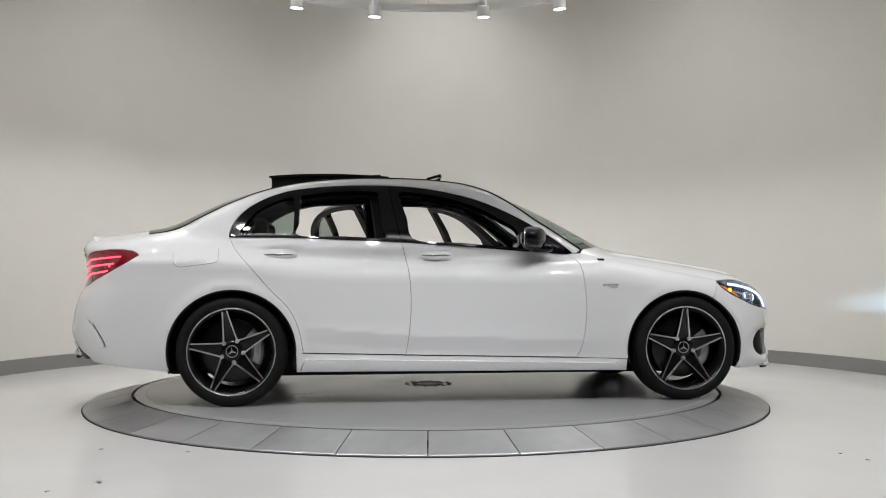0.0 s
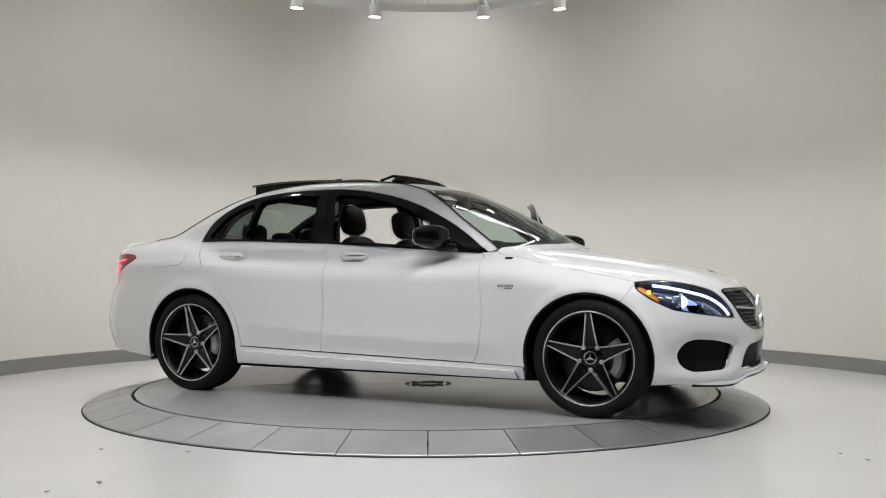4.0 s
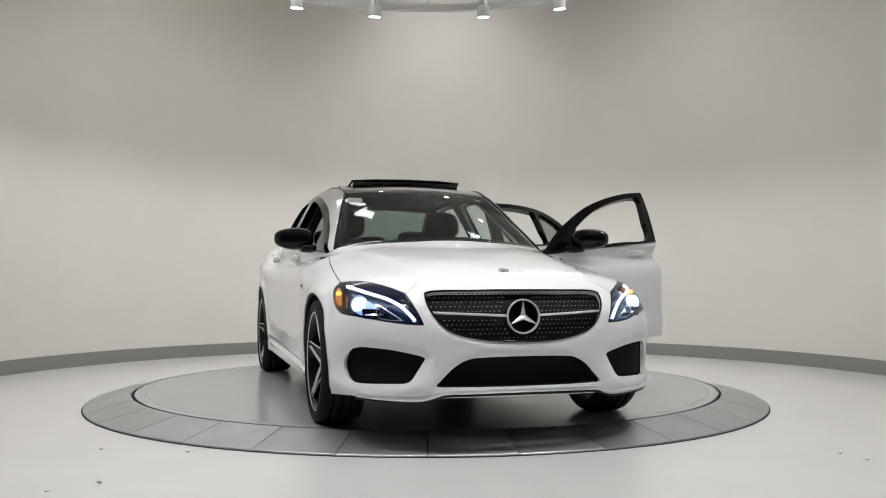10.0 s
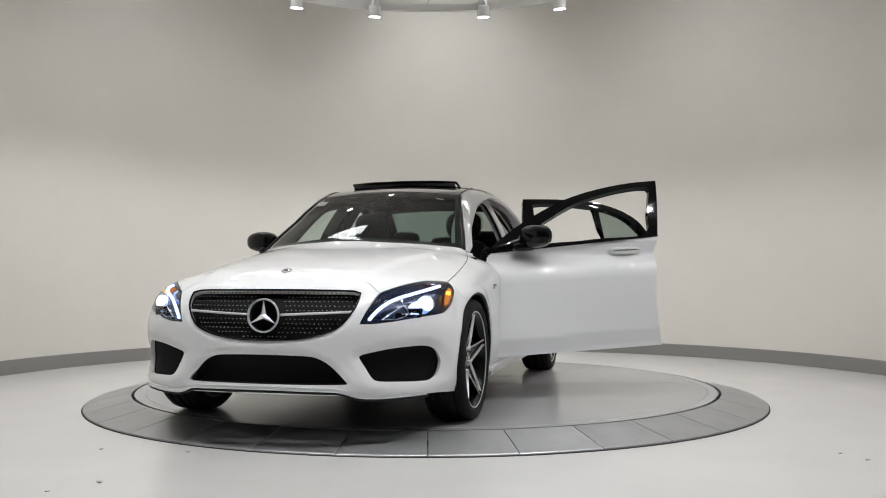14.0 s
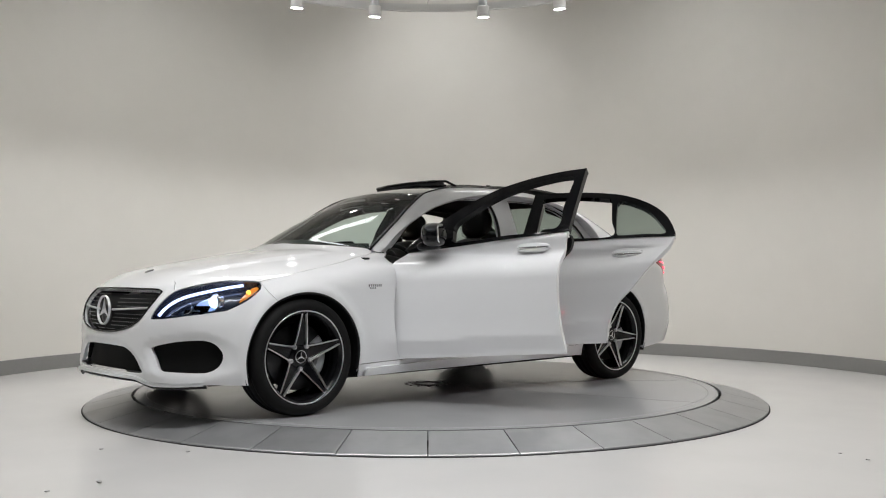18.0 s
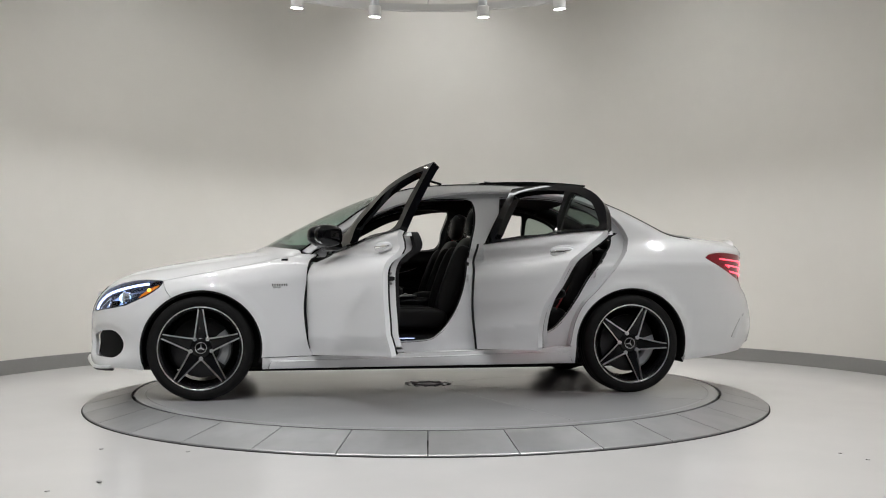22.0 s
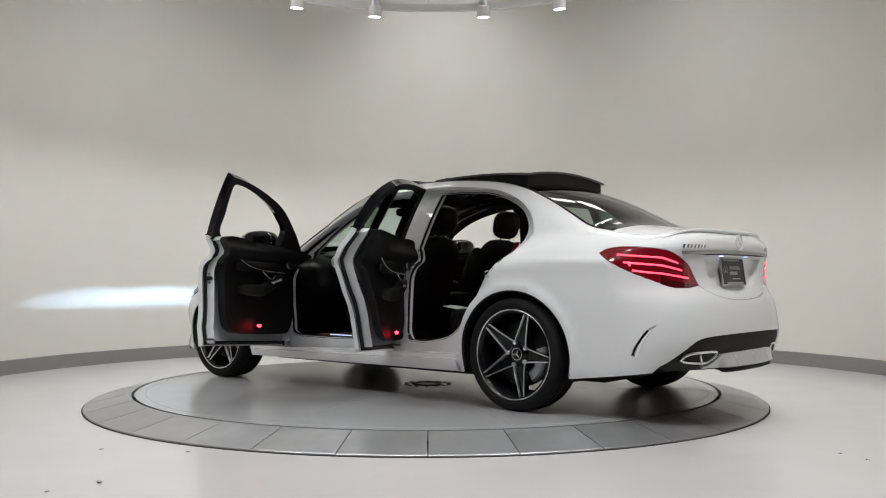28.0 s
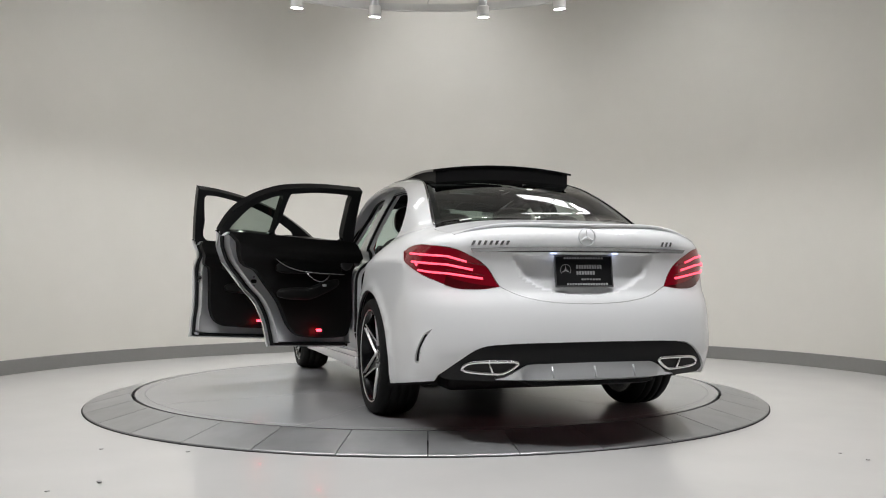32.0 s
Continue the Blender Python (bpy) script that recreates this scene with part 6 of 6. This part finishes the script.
part("wheel_spoke_trim", bm, M_SILVER, wheel_ob)
inside("steering_column", M_PLASTIC, 0.45, 0.37, 0.73, 0.14, 0.05, 0.05, power=4)
# mirror and visors
inside("interior_mirror", M_GLOSS, 0.25, 0.0, 1.275, 0.018, 0.115, 0.034, power=3.5)
bm = bmesh.new()
tube(bm, [(0.27, 0, 1.29), (0.30, 0, 1.34)], 0.012, 8)
part("mirror_stalk", bm, M_PLASTIC, car)
inside("overhead_console", M_HEADLINER, 0.17, 0.0, 1.345, 0.10, 0.10, 0.022, power=4)
for sg in (1, -1):
    inside("sun_visor", M_HEADLINER, 0.17, sg * 0.31, 1.325, 0.085, 0.17, 0.012, power=5, bend=lambda q: (q.x, q.y, q.z - 0.22 * q.x))


def seat(y, wrapped):
    def lean(x0, z0, deg):
        a = radians(deg)

        def f(q):
            return (q.x * math.cos(a) - q.z * math.sin(a), q.y, q.x * math.sin(a) + q.z * math.cos(a))
        return f
    s = inside("front_seat", M_LEATHER, 0.08, y, 0.47, 0.27, 0.245, 0.085, power=3.2, bend=lambda q: (q.x, q.y, q.z + 0.045 * (abs(q.y) / 0.245)**3 + 0.05 * q.x), label="black leather front seat")
    for sg in (1, -1):
        bm = bmesh.new()
        soft_box(bm, 0.05, y + sg * 0.215, 0.50, 0.25, 0.045, 0.075, 3, 8)
        part("seat_bolster", bm, M_LEATHER, s)
        bm = bmesh.new()
        soft_box(bm, 0, y + sg * 0.205, 0, 0.07, 0.05, 0.25, 3, 8, bend=lean(0, 0, 20))
        bmesh.ops.translate(bm, verts=bm.verts, vec=(-0.25, 0, 0.76))
        part("back_bolster", bm, M_LEATHER, s)
    bm = bmesh.new()
    soft_box(bm, 0, y, 0, 0.075, 0.235, 0.315, 3.4, 12, bend=lean(0, 0, 20))
    bmesh.ops.translate(bm, verts=bm.verts, vec=(-0.30, 0, 0.76))
    part("backrest", bm, M_LEATHER, s)
    bm = bmesh.new()
    soft_box(bm, 0, y, 0, 0.055, 0.135, 0.105, 2.8, 10, bend=lean(0, 0, 12))
    bmesh.ops.translate(bm, verts=bm.verts, vec=(-0.435, 0, 1.17))
    part("headrest", bm, M_LEATHER, s)
    for sg in (1, -1):
        bm = bmesh.new()
        tube(bm, [(-0.405, y + sg * 0.055, 1.02), (-0.43, y + sg * 0.055, 1.11)], 0.006, 6)
        part("headrest_post", bm, M_CHROME, s)
    if wrapped:
        bm = bmesh.new()
        soft_box(bm, 0, y, 0, 0.066, 0.147, 0.118, 2.6, 16, bend=lean(0, 0, 12))
        for v in bm.verts:
            d = noise.noise(v.co * 26.0) * 0.010 + noise.noise(v.co * 60.0) * 0.004
            v.co += Vector((d, d * 0.6, d * 0.5))
        bmesh.ops.translate(bm, verts=bm.verts, vec=(-0.435, 0, 1.165))
        part("plastic_cover", bm, M_WRAPFILM, s, "clear plastic cover on the headrest")
    inside("seat_base", M_PLASTIC, 0.05, y, 0.375, 0.23, 0.20, 0.05, power=6, n=6)


seat(0.37, True)
seat(-0.37, True)
inside("rear_bench", M_LEATHER, -0.86, 0.0, 0.47, 0.24, 0.62, 0.10, power=4.5, n=16, bend=lambda q: (q.x, q.y, q.z + 0.03 * math.cos(q.y * 9.5)), label="black leather rear bench")


def rear_back(q):
    a = radians(24)
    return (q.x * math.cos(a) - q.z * math.sin(a) + 0.02 * math.cos(q.y * 9.5), q.y, q.x * math.sin(a) + q.z * math.cos(a))


inside("rear_backrest", M_LEATHER, -1.14, 0.0, 0.74, 0.08, 0.60, 0.28, power=4, n=16, bend=rear_back)
for y in (-0.36, 0.0, 0.36):
    h = 0.075 if y else 0.05
    bm = bmesh.new()
    soft_box(bm, -1.285, y, 1.005 + h * 0.9 + 0.02, 0.045, 0.125, h, 3, 10)
    part("rear_headrest", bm, M_LEATHER, car)
    for sg in (1, -1):
        bm = bmesh.new()
        tube(bm, [(-1.275, y + sg * 0.05, 0.96), (-1.285, y + sg * 0.05, 1.05)], 0.006, 6)
        part("rear_headrest_post", bm, M_CHROME, car)
for sg in (1, -1):
    bm = bmesh.new()
    pts = [(-0.455, sg * 0.605, 1.15), (-0.44, sg * 0.655, 0.95), (-0.42, sg * 0.685, 0.70), (-0.40, sg * 0.69, 0.42)]
    for a, b in zip(pts[:-1], pts[1:]):
        vs = [bm.verts.new(v) for v in ((a[0] - 0.024, a[1], a[2]), (a[0] + 0.024, a[1], a[2]), (b[0] + 0.024, b[1], b[2]), (b[0] - 0.024, b[1], b[2]))]
        bm.faces.new(vs)
    part("seat_belt", bm, M_RED_BELT, car, "red seat belt", smooth=False)
    bm = bmesh.new()
    pts = [(-1.27, sg * 0.53, 1.0), (-1.22, sg * 0.56, 0.85), (-1.08, sg * 0.58, 0.60), (-1.02, sg * 0.58, 0.50)]
    for a, b in zip(pts[:-1], pts[1:]):
        vs = [bm.verts.new(v) for v in ((a[0] + 0.075, a[1] - 0.024, a[2]), (a[0] + 0.075, a[1] + 0.024, a[2]), (b[0] + 0.075, b[1] + 0.024, b[2]), (b[0] + 0.075, b[1] - 0.024, b[2]))]
        bm.faces.new(vs)
    part("rear_seat_belt", bm, M_RED_BELT, car, "red rear seat belt", smooth=False)
# stickers on the glass
for kind, pts in (("screen", [(0.29, -0.50), (0.345, -0.415), (0.40, -0.425), (0.35, -0.51)]), ("screen", [(0.34, 0.37), (0.34, 0.42), (0.352, 0.42), (0.352, 0.37)]), ("rear", [(-1.86, 0.50), (-1.86, 0.43), (-1.89, 0.43), (-1.89, 0.50)])):
    q = lift("t", [a for a, _ in pts], [b for _, b in pts])
    q = q + normals(q) * 0.002
    bm = bmesh.new()
    bm.faces.new([bm.verts.new(tuple(v)) for v in q])
    part("window_sticker", bm, M_PAPER, car, "small white paper sticker", smooth=False)
# wipers
for a, b in (((1.00, 0.52), (1.045, -0.12)), ((1.05, -0.02), (0.985, -0.54))):
    q = lift("t", np.linspace(a[0], b[0], 9), np.linspace(a[1], b[1], 9))
    q = q - normals(q) * 0.008
    bm = bmesh.new()
    tube(bm, [tuple(v) for v in q], 0.006, 6)
    part("wiper", bm, M_PLASTIC, car)
panel("cowl_cover", "X", outline(("t", [(0.98, 0.0), (0.95, 0.25), (0.87, 0.47), (0.76, 0.62)]), ("t", [(0.82, 0.68), (1.0, 0.55), (1.08, 0.25), (1.10, 0.0)])), M_PLASTIC, car, half=True, off=-0.018, lip=0, gap=0, res=0.05)


# ---- trim of the dashboard and the console ----
inside("centre_stack", M_GLOSS, 0.43, 0.0, 0.785, 0.075, 0.135, 0.13, power=5, bend=lambda q: (q.x - 0.30 * (0.13 - q.z), q.y, q.z))
for sg in (1, -1):
    bm = bmesh.new()
    q = smooth_line([(0.405, 0.90), (0.359, 0.802), (0.316, 0.739), (0.243, 0.668), (0.124, 0.640), (-0.046, 0.640)], 0.02)
    tube(bm, [(a, sg * 0.138, b) for a, b in q], 0.007, 8)
    part("console_trim", bm, M_SILVER, car, "curved satin silver console edge")
    bm = bmesh.new()
    lathe(bm, [(0.030, 0.004), (0.036, 0.010), (0.043, 0.008), (0.046, 0.0)], 28, "X")
    bmesh.ops.transform(bm, matrix=pose(0.405, sg * 0.60, 0.89) @ Matrix.Rotation(math.pi, 4, "Z"), verts=bm.verts)
    part("side_vent", bm, M_SILVER, car, "round vent with a silver ring")
for k, (sx, sy, sz) in enumerate(((0.365, 0.0, 0.70), (0.352, 0.05, 0.70), (0.352, -0.05, 0.70), (0.10, 0.0, 0.652), (0.02, 0.0, 0.650))):
    bm = bmesh.new()
    soft_box(bm, sx, sy, sz, 0.012, 0.020, 0.008, 3, 4)
    part("console_switch", bm, M_SILVER, car)
# paper floor mat in the driver's footwell
bm = bmesh.new()
prism(bm, [(0.27 + 0.27 * math.cos(a) * (1.0 if abs(math.cos(a)) < 0.8 else 0.92), 0.24 * math.sin(a)) for a in np.linspace(0, 2 * math.pi, 25)[:-1]], 0.006, pose(0.12, 0.44, 0.350, 90, 0, 0))
part("paper_mat", bm, M_KRAFT, car, "brown paper floor mat", smooth=False)
# folded papers in the rear footwell
for x, y, rz in ((-0.62, 0.42, 24), (-0.66, 0.50, -12)):
    bm = bmesh.new()
    box(bm, -0.07, 0.07, -0.05, 0.05, 0, 0.006, pose(x, y, 0.575, 0, -6, rz))
    part("brochure", bm, M_PAPER, car, "small printed brochure on the rear seat", smooth=False)


# ---- motion of the table and the car ----
def motions():
    rows_car, rows_table = [], []
    for k in range(0, 65):
        t = SECONDS * k / 64
        a = turn_at(t)
        c, s = math.cos(radians(a)), math.sin(radians(a))
        rows_car.append((t, pose(c * CAR_OFF[0] - s * CAR_OFF[1], s * CAR_OFF[0] + c * CAR_OFF[1], 0, 0, 0, a)))
        rows_table.append((t, pose(0, 0, 0, 0, 0, a)))
    walk(car, rows_car)
    walk(table, rows_table)


motions()
